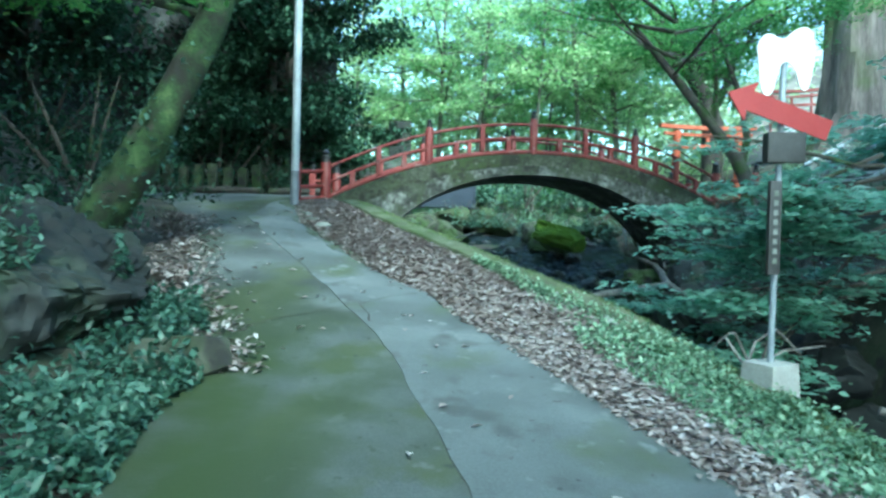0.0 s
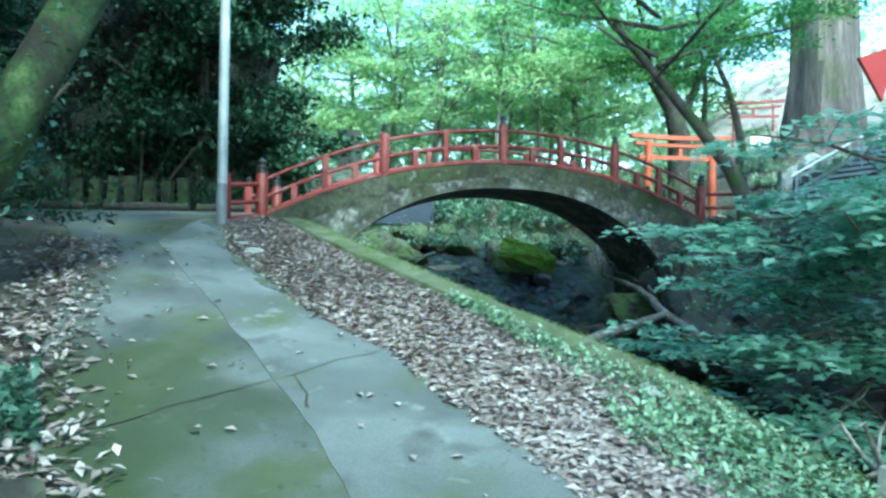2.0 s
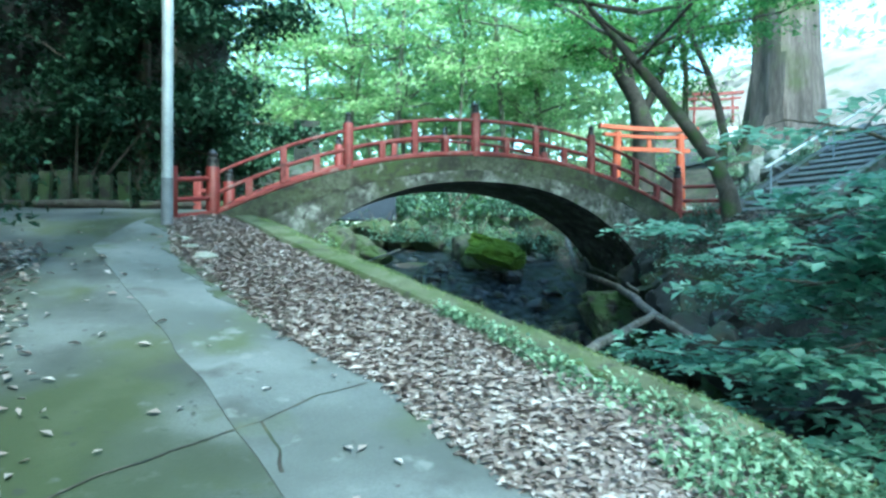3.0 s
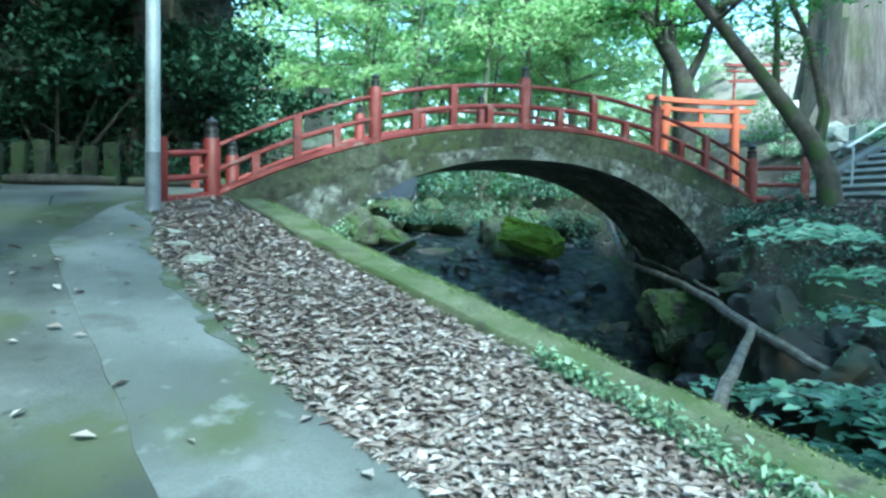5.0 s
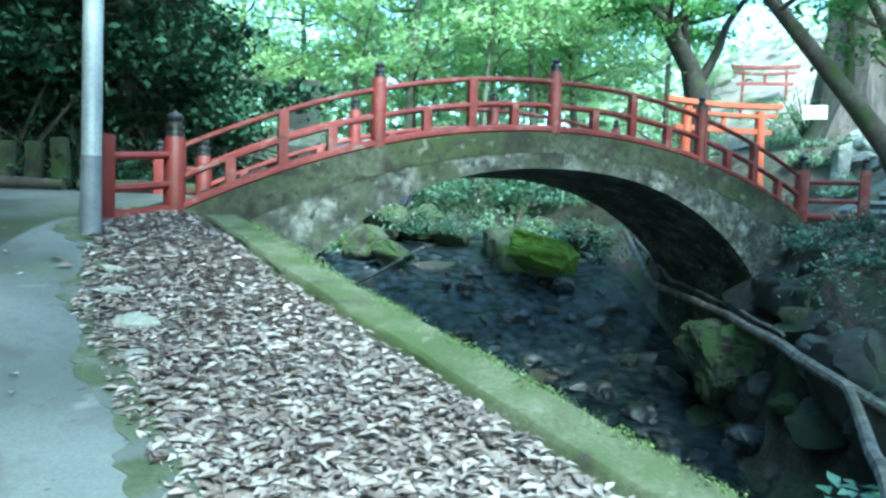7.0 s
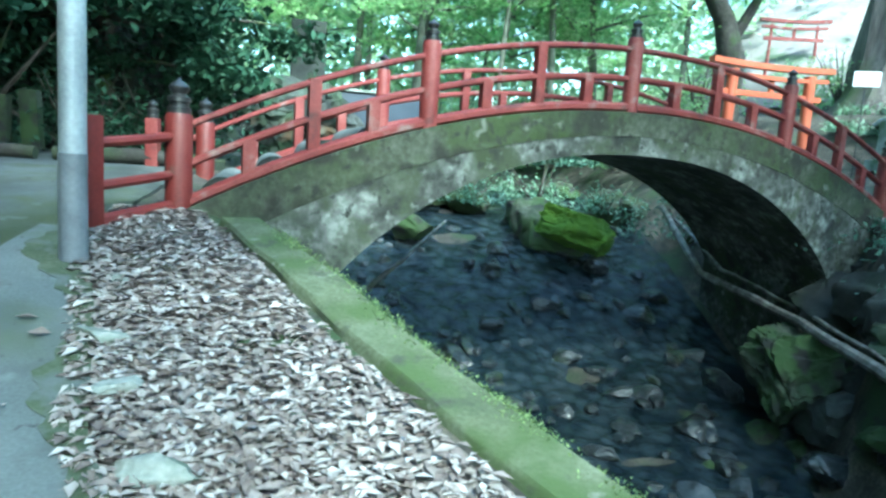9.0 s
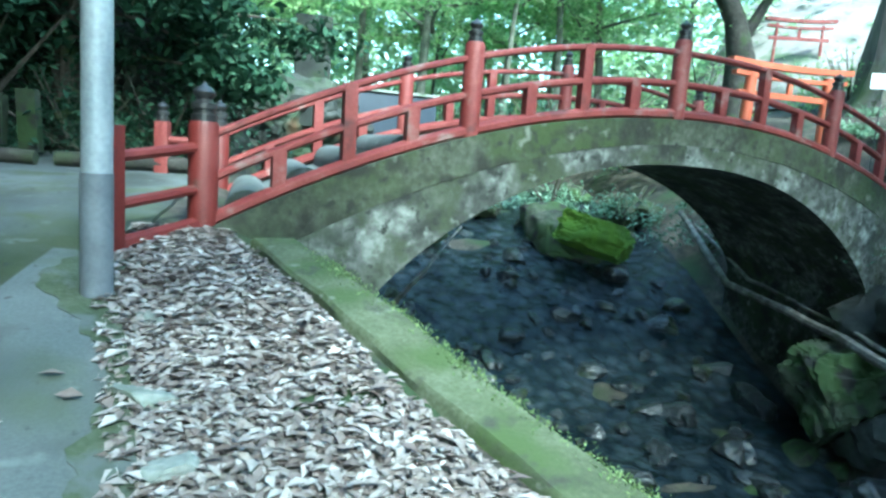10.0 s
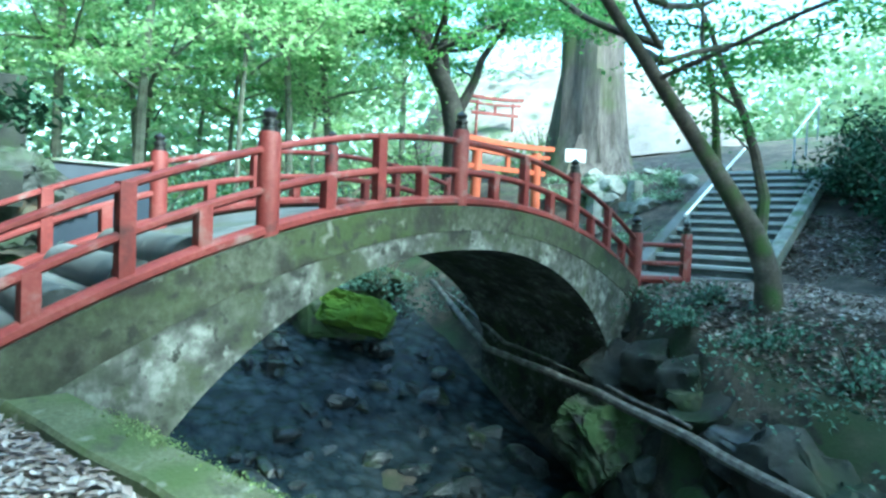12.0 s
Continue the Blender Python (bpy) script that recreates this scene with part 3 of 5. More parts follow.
def railing(w, label):
    """One red railing along the bridge."""
    root = thing("railing", Matrix.Translation(on_bridge(0, w, 0)), label, "railing", "bridge railings")
    turn = Matrix.Rotation(math.atan2(0.28, 0.96), 4, "Z")

    def place(s, z):
        return Matrix.Translation(ALONG * s + Vector((0, 0, z))) @ turn

    for i, s in enumerate(POSTS):
        end = i in (0, 4)
        r = 0.1 if end else 0.082
        bm = bmesh.new()
        lathe(bm, [(r, -0.12), (r, 0.71), (r - 0.012, 0.735)], place(s, deck_z(s)), 16)
        p = part("post", bm, RED if i == 0 else WORN, root)
        bm = finial_mesh()
        k = 1.0 if end else 0.72
        bmesh.ops.transform(bm, matrix=place(s, deck_z(s) + 0.73) @ Matrix.Diagonal((k, k, k, 1)), verts=bm.verts)
        part("finial", bm, BLACK, p, "black onion-shaped finial")
    rise = ((0.62, 0.032, 0.026, "top_rail"), (0.33, 0.035, 0.03, "middle_rail"), (0.045, 0.055, 0.045, "bottom_rail"))
    for a, b in zip(POSTS, POSTS[1:]):
        n = 12
        for h, hw, hh, name in rise:
            bm = bmesh.new()
            rows = []
            for i in range(n + 1):
                s = a + (b - a) * i / n
                prof = [(hw * math.cos(t), hh * math.sin(t)) for t in (math.pi * (2 * k + 1) / 8 for k in range(8))]
                rows.append([bm.verts.new(ALONG * s + ACROSS * px * 1.2 + Vector((0, 0, deck_z(s) + h + pz * 1.2))) for px, pz in prof])
            for r0, r1 in zip(rows, rows[1:]):
                for k in range(8):
                    bm.faces.new((r0[k], r0[(k + 1) % 8], r1[(k + 1) % 8], r1[k]))
            part(name, bm, WORN, root)
        for f, h in ((0.25, 0.32), (0.5, 0.63), (0.75, 0.32)):
            s = a + (b - a) * f
            bm = bmesh.new()
            box(bm, place(s, deck_z(s) + h / 2 + 0.01), 0.1, 0.085, h, 0.008)
            part("baluster", bm, WORN, root)
    return root


railing(0, "worn red bridge railing with round posts and black finials")
railing(WIDTH, "worn red bridge railing with round posts and black finials")


def wing(name, base, tip, z0, z1, label, finial, material=RED):
    """The short railing that leads off from an end post."""
    root = thing(name, Matrix.Translation((base[0], base[1], z0)), label, "railing", "short end railings")
    d = Vector((tip[0] - base[0], tip[1] - base[1], z1 - z0))
    flat = Vector((d.x, d.y, 0)).normalized()
    turn = Matrix.Rotation(math.atan2(flat.y, flat.x), 4, "Z")
    bm = bmesh.new()
    box(bm, Matrix.Translation(d + Vector((0, 0, 0.33))) @ turn, 0.13, 0.13, 0.82, 0.012)
    p = part("post", bm, material, root)
    if finial:
        bm = finial_mesh()
        bmesh.ops.transform(bm, matrix=Matrix.Translation(d + Vector((0, 0, 0.74))) @ Matrix.Diagonal((0.75, 0.75, 0.75, 1)), verts=bm.verts)
        part("finial", bm, BLACK, p, "black onion-shaped finial")
    for h, r, nm in ((0.56, 0.036, "top_rail"), (0.28, 0.036, "middle_rail"), (0.035, 0.06, "bottom_rail")):
        bm = bmesh.new()
        tube(bm, [flat * 0.08 + Vector((0, 0, h)), d * 0.5 + Vector((0, 0, h)), d - flat * 0.05 + Vector((0, 0, h))], r, 8)
        part(nm, bm, material, root)
    return root


wing("end_railing", (-2.33, 11.64), (-2.74, 10.97), 2.11, 2.04, "bright red short railing between post and lamp pole", False)
wing("end_railing", (6.07, 14.1), (6.8, 13.73), 2.29, 2.29, "dark red short railing at the far bridge end", True, WORN)
f0, f1 = on_bridge(0, WIDTH, 0), END + ALONG * -0.07 + ACROSS * 2.55
wing("end_railing", (f0.x, f0.y), (f1.x, f1.y), 2.11, 2.11, "dark red short railing behind the bridge", True, WORN)
f0, f1 = on_bridge(SPAN, WIDTH, 0), on_bridge(SPAN + 0.7, WIDTH + 0.35, 0)
wing("end_railing", (f0.x, f0.y), (f1.x, f1.y), 2.29, 2.29, "dark red short railing at the far bridge end", True, WORN)

# ---- pole and sign ----


def lamp_pole():
    root = thing("utility_pole", Matrix.Translation((-2.6, 10.3, road_z(-2.6, 10.3))), "grey painted steel pole beside the leaf strip", "pole")
    bm = bmesh.new()
    tube(bm, [(0, 0, -0.1), (0.02, 0, 3), (0.05, 0, 7.5)], [0.07, 0.068, 0.06], 16)
    part("shaft", bm, STEEL, root)
    bm = bmesh.new()
    tube(bm, [(0, 0, -0.05), (0.004, 0, 0.62)], [0.0745, 0.0735], 16)
    part("sleeve", bm, mat("dark_grey_paint", [(0.3, (0.09, 0.1, 0.12)), (0.7, (0.17, 0.19, 0.22))], 6, 0.5, 0.1), root, "darker painted foot of the pole")
    return root


lamp_pole()


def cracks():
    """Dark open cracks in the old concrete."""
    lines = [[(-1.78, 4.1), (-1.48, 4.18), (-1.26, 4.48), (-0.96, 4.75), (-0.67, 4.98), (-0.42, 5.32), (-0.1, 5.5)], [(-0.67, 4.98), (-0.55, 4.7), (-0.5, 4.45)]]
    for line in lines:
        bm = bmesh.new()
        rows = []
        for (x0, y0), (x1, y1) in zip(line, line[1:]):
            for k in range(8):
                x, y = x0 + (x1 - x0) * k / 8, y0 + (y1 - y0) * k / 8
                n = Vector((y0 - y1, x1 - x0)).normalized()
                j = 0.025 * noise.noise(Vector((x * 5, y * 5, 2)))
                w = 0.006 + 0.007 * abs(noise.noise(Vector((x * 3, y * 3, 8))))
                z = road_z(x, y) + 0.02 * noise.noise(Vector((x, y, 5)) * 1.7)
                rows.append([bm.verts.new((x + n.x * (j + q), y + n.y * (j + q), z + h)) for q, h in ((-w, 0.039), (0, 0.038), (w, 0.039))])
        for a, b in zip(rows, rows[1:]):
            bm.faces.new((a[0], a[1], b[1], b[0]))
            bm.faces.new((a[1], a[2], b[2], b[1]))
        part("crack", bm, SOIL, road, "dark crack in the concrete")


cracks()

# ---- signs ----


def outline(bm, pts, y0, y1):
    """A flat board cut to an outline in x and z."""
    a = [bm.verts.new((x, y0, z)) for x, z in pts]
    b = [bm.verts.new((x, y1, z)) for x, z in pts]
    bm.faces.new(a)
    bm.faces.new(b[::-1])
    for k in range(len(pts)):
        bm.faces.new((a[k], a[(k + 1) % len(pts)], b[(k + 1) % len(pts)], b[k]))
    return bm


def rounded(pts, n=4):
    """Corners cut round (two rounds of corner cutting)."""
    for _ in range(n):
        out = []
        for p, q in zip(pts, pts[1:] + pts[:1]):
            out += [(p[0] * 0.75 + q[0] * 0.25, p[1] * 0.75 + q[1] * 0.25), (p[0] * 0.25 + q[0] * 0.75, p[1] * 0.25 + q[1] * 0.75)]
        pts = out
    return pts


def sign_post():
    zb = 0.33
    root = thing("sign_post", Matrix.Translation((2.54, 3.86, zb)), "white molar-shaped sign with red arrow on a slim post", "sign")
    bm = bmesh.new()
    box(bm, Matrix.Translation((0, 0, 0.07)) @ Matrix.Rotation(radians(28), 4, "Z"), 0.33, 0.3, 0.44, 0.012)
    for v in bm.verts:
        if v.co.z > 0.1:
            v.co.x, v.co.y = v.co.x * 0.88, v.co.y * 0.88
    part("base", bm, BLOCK, root, "grey concrete foot block")
    bm = bmesh.new()
    tube(bm, [(0, 0, 0.25), (0.01, 0, 1.3), (0.03, 0, 2.55)], 0.024, 12)
    part("post", bm, STEEL, root)
    bm = bmesh.new()
    tooth = rounded([(-0.17, 0.36), (-0.19, 0.5), (-0.11, 0.585), (0.0, 0.51), (0.09, 0.61), (0.2, 0.62), (0.235, 0.46), (0.2, 0.16), (0.13, 0.16), (0.1, 0.3), (0.03, 0.38), (-0.03, 0.33), (-0.06, 0.12), (-0.15, 0.12)], 3)
    outline(bm, [(x, z + 2.12) for x, z in tooth], -0.045, -0.03)
    part("board", bm, WHITE, root, "white tooth-shaped board", False)
    bm = bmesh.new()
    arrow = [(-0.42, 0.0), (-0.24, 0.15), (-0.25, 0.075), (0.36, 0.075), (0.36, -0.075), (-0.25, -0.075), (-0.24, -0.15)]
    pts = []
    for x, z in arrow:
        v = Matrix.Rotation(radians(-20), 2) @ Vector((x, z))
        pts.append((v.x - 0.0, v.y + 2.11))
    outline(bm, pts, -0.07, -0.05)
    part("arrow", bm, SIGNRED, root, "red arrow pointing along the path", False)
    bm = bmesh.new()
    box(bm, Matrix.Translation((0.02, -0.06, 1.86)), 0.27, 0.1, 0.22, 0.01)
    part("lamp_box", bm, DARK, root, "dark box under the arrow")
    bm = bmesh.new()
    box(bm, Matrix.Translation((-0.03, -0.05, 1.28)), 0.085, 0.05, 0.68, 0.006)
    plate = part("plate", bm, DARK, root, "narrow dark name plate")
    for i in range(8):
        bm = bmesh.new()
        box(bm, Matrix.Translation((-0.03, -0.0785, 1.53 - 0.07 * i)), 0.03, 0.004, 0.04)
        part("mark", bm, STONE, plate, "pale unreadable mark", False)
    return root


sign_post()


def notice(x, y, z, h):
    root = thing("notice_board", Matrix.Translation((x, y, z)), "small white notice board on a thin stake", "sign")
    bm = bmesh.new()
    tube(bm, [(0, 0, -0.1), (0, 0, h)], 0.014, 8)
    part("stake", bm, DARK, root)
    bm = bmesh.new()
    box(bm, Matrix.Translation((0, -0.03, h - 0.12)) @ Matrix.Rotation(radians(-30), 4, "Z"), 0.52, 0.02, 0.32, 0.004)
    part("board", bm, WHITE, root)


# ---- torii ----


def torii(name, x, y, z, width, height, turn, r, label, paint=None):
    paint = paint or VERMILION
    root = thing(name, Matrix.Translation((x, y, z)) @ Matrix.Rotation(radians(turn), 4, "Z"), label, "shrine gate", "shrine gates")
    for s in (-1, 1):
        bm = bmesh.new()
        tube(bm, [(s * width * 0.34, 0, -0.15), (s * width * 0.32, 0, height * 0.93)], [r * 1.1, r], 14)
        part("pillar", bm, paint, root)
        bm = bmesh.new()
        lathe(bm, [(r * 1.45, -0.1), (r * 1.45, 0.14), (r * 1.3, 0.17)], Matrix.Translation((s * width * 0.339, 0, 0)), 14)
        part("foot", bm, BLACK, root, "black pillar foot")
    for h, w, t, d, nm, m in ((height * 0.965, width, 0.11, 0.2, "top_beam", paint), (height * 0.885, width * 0.92, 0.08, 0.15, "upper_lintel", paint), (height * 0.76, width * 0.84, 0.11, 0.09, "tie_beam", paint)):
        bm = bmesh.new()
        rows = []
        n = 10
        for i in range(n + 1):
            u = 2 * i / n - 1
            lift = 0.05 * u * u if nm != "tie_beam" else 0
            rows.append([bm.verts.new((u * w / 2, yy, h + lift + zz)) for yy, zz in ((-d / 2, -t / 2), (d / 2, -t / 2), (d / 2, t / 2), (-d / 2, t / 2))])
        for a, b in zip(rows, rows[1:]):
            for k in range(4):
                bm.faces.new((a[k], a[(k + 1) % 4], b[(k + 1) % 4], b[k]))
        bm.faces.new(rows[0])
        bm.faces.new(rows[-1][::-1])
        part(nm, bm, m, root, smooth=False)
    bm = bmesh.new()
    box(bm, Matrix.Translation((0, 0, height * 0.825)), 0.1, 0.07, height * 0.09, 0.005)
    part("centre_strut", bm, paint, root)
    return root


torii("torii", 7.7, 19.05, land(7.7, 19.05) - 0.02, 2.95, 4.98 - land(7.7, 19.05), 5, 0.11, "vermilion wooden shrine gate beyond the bridge")


def sandy_slope():
    """Bare sunlit bank rising behind the great cedar."""
    vs, fs = [], []
    nu, nv = 30, 26
    for j in range(nv):
        for i in range(nu):
            u, v = -7 + 15 * i / (nu - 1), 12.5 * j / (nv - 1)
            x, y = 14.8 + 0.66 * v + 0.75 * u, 25.0 + 0.75 * v - 0.66 * u
            side = smooth(-7, -4.5, u) * (1 - smooth(5.5, 8, u))
            z = land(x, y) - 0.3 + side * (0.36 + 0.5 * v * (1 - 0.3 * smooth(6, 12, v))) + 0.12 * noise.noise(Vector((x, y, 4)) * 0.8)
            vs.append((x, y, z))
    for j in range(nv - 1):
        for i in range(nu - 1):
            a = j * nu + i
            fs.append((a, a + 1, a + nu + 1, a + nu))
    tagged(sheet("ground_slope", vs, fs, SAND), "pale bare sandy bank in sunlight behind the cedar", "ground", kind="structure")


sandy_slope()
torii("torii", 14.6, 28.0, land(14.6, 28) - 0.05, 2.4, 2.9, -15, 0.05, "slim weathered red shrine gate on the sunny slope", WORN)
notice(10.2, 19.4, land(10.2, 19.4), 5.0 - land(10.2, 19.4))


def small_marker(x, y, h):
    root = thing("stone_marker", Matrix.Translation((x, y, land(x, y))), "small grey stone marker with a rounded top", "stone post")
    bm = bmesh.new()
    box(bm, Matrix.Translation((0, 0, h / 2)), 0.34, 0.26, h, 0.06)
    part("shaft", bm, STONE, root)
    bm = bmesh.new()
    box(bm, Matrix.Translation((0, 0, 0.02)), 0.6, 0.5, 0.24, 0.03)
    part("plinth", bm, STONE, root)


small_marker(10.9, 19.3, 1.0)
small_marker(11.6, 18.6, 0.7)

# ---- stairs and landing ----


def frame_at(o, a, q, z):
    p = o + UPHILL * a + SIDE * q
    return Matrix.Translation((p.x, p.y, z)) @ Matrix.Rotation(math.atan2(SIDE.y, SIDE.x), 4, "Z")


# Tread and riser colours hold the light on tops and shade on fronts.
TREAD = mat("lit_tread_stone", [(0.3, (0.3, 0.31, 0.3)), (0.7, (0.5, 0.51, 0.49))], 5, 0.9, 0.4, 35)


def stairs():
    root = thing("stone_stairs", frame_at(STAIR, 0, 0, STAIR.z), "grey stone stairs climbing the slope", "stairs")
    riser = mat("shaded_riser", [(0.34, (0.03, 0.033, 0.03)), (0.66, (0.09, 0.095, 0.09))], 4, 0.9, 0.5)
    for i in range(13):
        bm = bmesh.new()
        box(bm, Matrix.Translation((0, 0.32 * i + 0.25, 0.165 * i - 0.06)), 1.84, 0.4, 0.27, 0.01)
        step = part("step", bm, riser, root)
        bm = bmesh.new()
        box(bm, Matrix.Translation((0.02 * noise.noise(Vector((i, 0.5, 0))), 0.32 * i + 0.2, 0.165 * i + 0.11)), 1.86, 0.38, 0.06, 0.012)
        part("tread", bm, TREAD, step, "stone tread in a paler, lit colour")
    for q in (-1.05, 1.05):
        bm = bmesh.new()
        m = Matrix.Translation((q, 2.15, 1.12)) @ Matrix.Rotation(math.atan2(0.165, 0.33), 4, "X")
        box(bm, m, 0.22, 4.9, 0.24, 0.02)
        part("side_kerb", bm, PATCH if q < 0 else STONE, root, "sloping side kerb")
    return root


stairs()


def hand_rail(q, a0, a1, label, n=3):
    p0 = STAIR + UPHILL * a0 + SIDE * q
    z0 = STAIR.z + 0.5 * a0
    root = thing("handrail", Matrix.Translation((p0.x, p0.y, z0)), label, "handrail", "stair handrails")
    d = UPHILL * (a1 - a0) + Vector((0, 0, 0.5 * (a1 - a0)))
    for i in range(n):
        k = i / (n - 1)
        bm = bmesh.new()
        tube(bm, [d * k + Vector((0, 0, -0.1)), d * k + Vector((0, 0, 0.78))], 0.022, 8)
        part("post", bm, STEEL, root)
    bm = bmesh.new()
    tube(bm, [d * -0.04 + Vector((0, 0, 0.78)), d * 1.04 + Vector((0, 0, 0.78))], 0.026, 10)
    part("rail", bm, WHITE, root, "pale metal rail")
    return root


hand_rail(0.35, 4.3, 6.3, "grey metal handrail above the stone stairs")
hand_rail(-0.45, 0.6, 4.3, "pale metal handrail along the stone stairs")
bm = bmesh.new()
for k in range(2):
    box(bm, Matrix.Translation((7.55 + 0.95 * k, 14.75 - 0.4 * k, 2.22)) @ Matrix.Rotation(radians(-26), 4, "Z"), 1.3, 1.5, 0.2, 0.03)
tagged(part("landing", bm, PATCH), "pale concrete landing slab before the stairs", "landing", kind="structure")

# ---- rocks ----
ROCKS = [rock_mesh("rock", k, ROCK, 1, 0.8, 0.55, 0.45, 3, 0.25) for k in range(6)]
MOSSY = [rock_mesh("mossy_boulder", 20 + k, MOSSROCK, 1, 0.85, 0.7, 0.4, 3, 0.3) for k in range(4)]


def put_rock(mesh, x, y, z, size, label, category="rock", group="", turn=0.0, name="rock", squash=1.0):
    ob = new(name, mesh)
    ob.matrix_world = Matrix.Translation((x, y, z)) @ Euler((0.25 * math.sin(turn * 3), 0.25 * math.cos(turn * 5), turn)).to_matrix().to_4x4() @ Matrix.Diagonal((size, size, size * squash, 1))
    return tagged(ob, label, category, group)


rr = random.Random(4)
pebbles = bmesh.new()
for i in range(330):
    y = rr.uniform(5, 19)
    f = rr.uniform(0.04, 0.8)
    x = kerb_x(y) + (bank_x(y) - kerb_x(y)) * f
    s = rr.choice((0.2, 0.24, 0.28, 0.32, 0.4, 0.6)) * rr.uniform(0.8, 1.2)
    if i >= 180:
        k = len(pebbles.verts)
        pebbles.from_mesh(ROCKS[i % 6])
        pebbles.verts.ensure_lookup_table()
        bmesh.ops.transform(pebbles, verts=pebbles.verts[k:], matrix=Matrix.Translation((x, y, bed_z(y) + 0.06)) @ Matrix.Rotation(rr.uniform(0, 6), 4, "Z") @ Matrix.Scale(s * 0.8, 4))
        continue
    put_rock(ROCKS[i % 6], x, y, bed_z(y) + 0.04 + rr.uniform(-0.06, 0.06), s, "dark wet rock in the shallow stream", group="stream rocks", turn=rr.uniform(0, 6))
tagged(part("stream_stones", pebbles, ROCK), "dark wet stones covering the stream bed", "stones", kind="stuff")
for i in range(75):
    y = rr.uniform(4.5, 14)
    f = rr.uniform(0.62, 0.99)
    x = kerb_x(y) + (bank_x(y) - kerb_x(y)) * f
    z = bed_z(y) + 0.8 * smooth(0.87, 0.985, f) * (bank_z(y) - bed_z(y)) - 0.1
    put_rock((MOSSY + ROCKS[:4])[i % 8], x, y, z, rr.uniform(0.4, 0.95), "mossy rock in the far bank", group="bank rocks", turn=rr.uniform(0, 6))
# Dark rocks added along the bank face to stand for its near-black shade.
BANKS = [rock_mesh("bank_rock", 70 + k, BANKROCK, 1, 0.9, 0.85, 0.45, 3, 0.5) for k in range(4)]
for i in range(44):
    y = 5.0 + 9.2 * i / 43 + rr.uniform(-0.1, 0.1)
    x = bank_x(y) - rr.uniform(0.0, 0.45)
    put_rock(BANKS[i % 4], x, y, bed_z(y) + (bank_z(y) - bed_z(y)) * rr.uniform(0.1, 0.8), rr.uniform(0.6, 1.05), "dark rock added for the shade in the steep far bank", group="bank wall rocks", turn=rr.uniform(0, 6))
put_rock(rock_mesh("block_rock", 31, MOSSROCK, 1.0, 0.8, 0.95, 0.42, 4, 0.75), 4.55, 13.3, 0.3, 1.5, "large mossy block of rock under the bridge", name="boulder", turn=0.4)
put_rock(rock_mesh("block_rock", 34, STONE, 1.0, 0.8, 0.9, 0.1, 3, 0.8), 5.75, 13.2, 1.55, 0.75, "pale square stone below the bridge end", name="boulder", turn=0.3)
put_rock(rock_mesh("white_stone", 36, STONE, 1.0, 0.8, 0.7, 0.3, 3, 0.3), 0.75, 9.6, -0.75, 0.6, "pale stone at the foot of the kerb wall", name="boulder", turn=1.3)
put_rock(rock_mesh("moss_ledge", 33, BRIGHTMOSS, 1.25, 0.6, 0.5, 0.34, 4, 0.75), 3.1, 17.1, 1.5, 1.45, "bright green moss-covered ledge across the stream", name="boulder", turn=0.1)
for i in range(26):
    x, y = rr.uniform(-1.8, 5.4), rr.uniform(17.5, 21.5)
    put_rock(MOSSY[i % 4], x, y, bed_z(y) + 0.35 + 0.1 * rr.random(), rr.uniform(0.6, 1.3), "mossy rock above the bridge", group="upstream rocks", turn=rr.uniform(0, 6))
put_rock(rock_mesh("great_boulder", 40, BANKROCK, 1.0, 1.0, 1.15, 0.4, 5, 0.3), -2.9, 3.6, 1.02, 1.38, "large dark mossy boulder beside the path", name="boulder", turn=0.8)
put_rock(rock_mesh("great_boulder", 42, BANKROCK, 1.2, 1.0, 0.9, 0.5, 5, 0.3), -4.3, 4.6, 1.3, 1.5, "dark mossy boulder beside the leaning tree", name="boulder", turn=2.0)
put_rock(rock_mesh("edge_stone", 44, MOSSROCK, 1.0, 0.6, 0.55, 0.3, 3, 0.3), -1.7, 3.2, 0.6, 0.8, "pale stone at the path's edge", name="boulder", turn=0.5)
for i, (x, y) in enumerate(((-2.35, 9.45), (-2.25, 9.05), (-2.0, 8.55), (-1.85, 8.1), (-2.5, 10.05), (1.25, 5.75), (1.62, 5.05))):
    put_rock(rock_mesh("kerb_stone", 60 + i, STONE, 1, 0.7, 0.6, 0.3, 3, 0.3), x + (0.22 if i < 5 else 0), y, road_z(x, y) + 0.0, (0.3, 0.26, 0.34, 0.24, 0.22, 0.26, 0.3)[i], "grey stone half buried beside the path", group="edge stones", turn=i * 1.3, squash=0.6)

# ---- monument and what stands beyond the path ----


def monument():
    z = land(-1.75, 21.2)
    root = thing("stone_monument", Matrix.Translation((-1.75, 21.2, 0)), "tall grey stone slab on a mossy rock mound", "monument")
    bm = bmesh.new()
    box(bm, Matrix.Translation((0, 0, 4.5)) @ Matrix.Rotation(radians(4), 4, "Z"), 0.74, 0.24, 1.55, 0.05)
    part("slab", bm, SLATE, root)
    ob = new("mound", rock_mesh("mound", 51, BANKROCK, 1.25, 0.9, 0.95, 0.4, 5, 0.5))
    ob.matrix_world = Matrix.Translation((-1.75, 20.6, 3.25)) @ Matrix.Diagonal((2.1, 2.0, 2.0, 1))
    ob.parent = root
    ob.matrix_parent_inverse = root.matrix_world.inverted()
    bm = bmesh.new()
    box(bm, Matrix.Translation((-0.05, -1.46, 3.3)), 0.62, 0.12, 0.55, 0.01)
    part("plaque", bm, SLATE, root, "pale inscribed plaque")
    return root


monument()


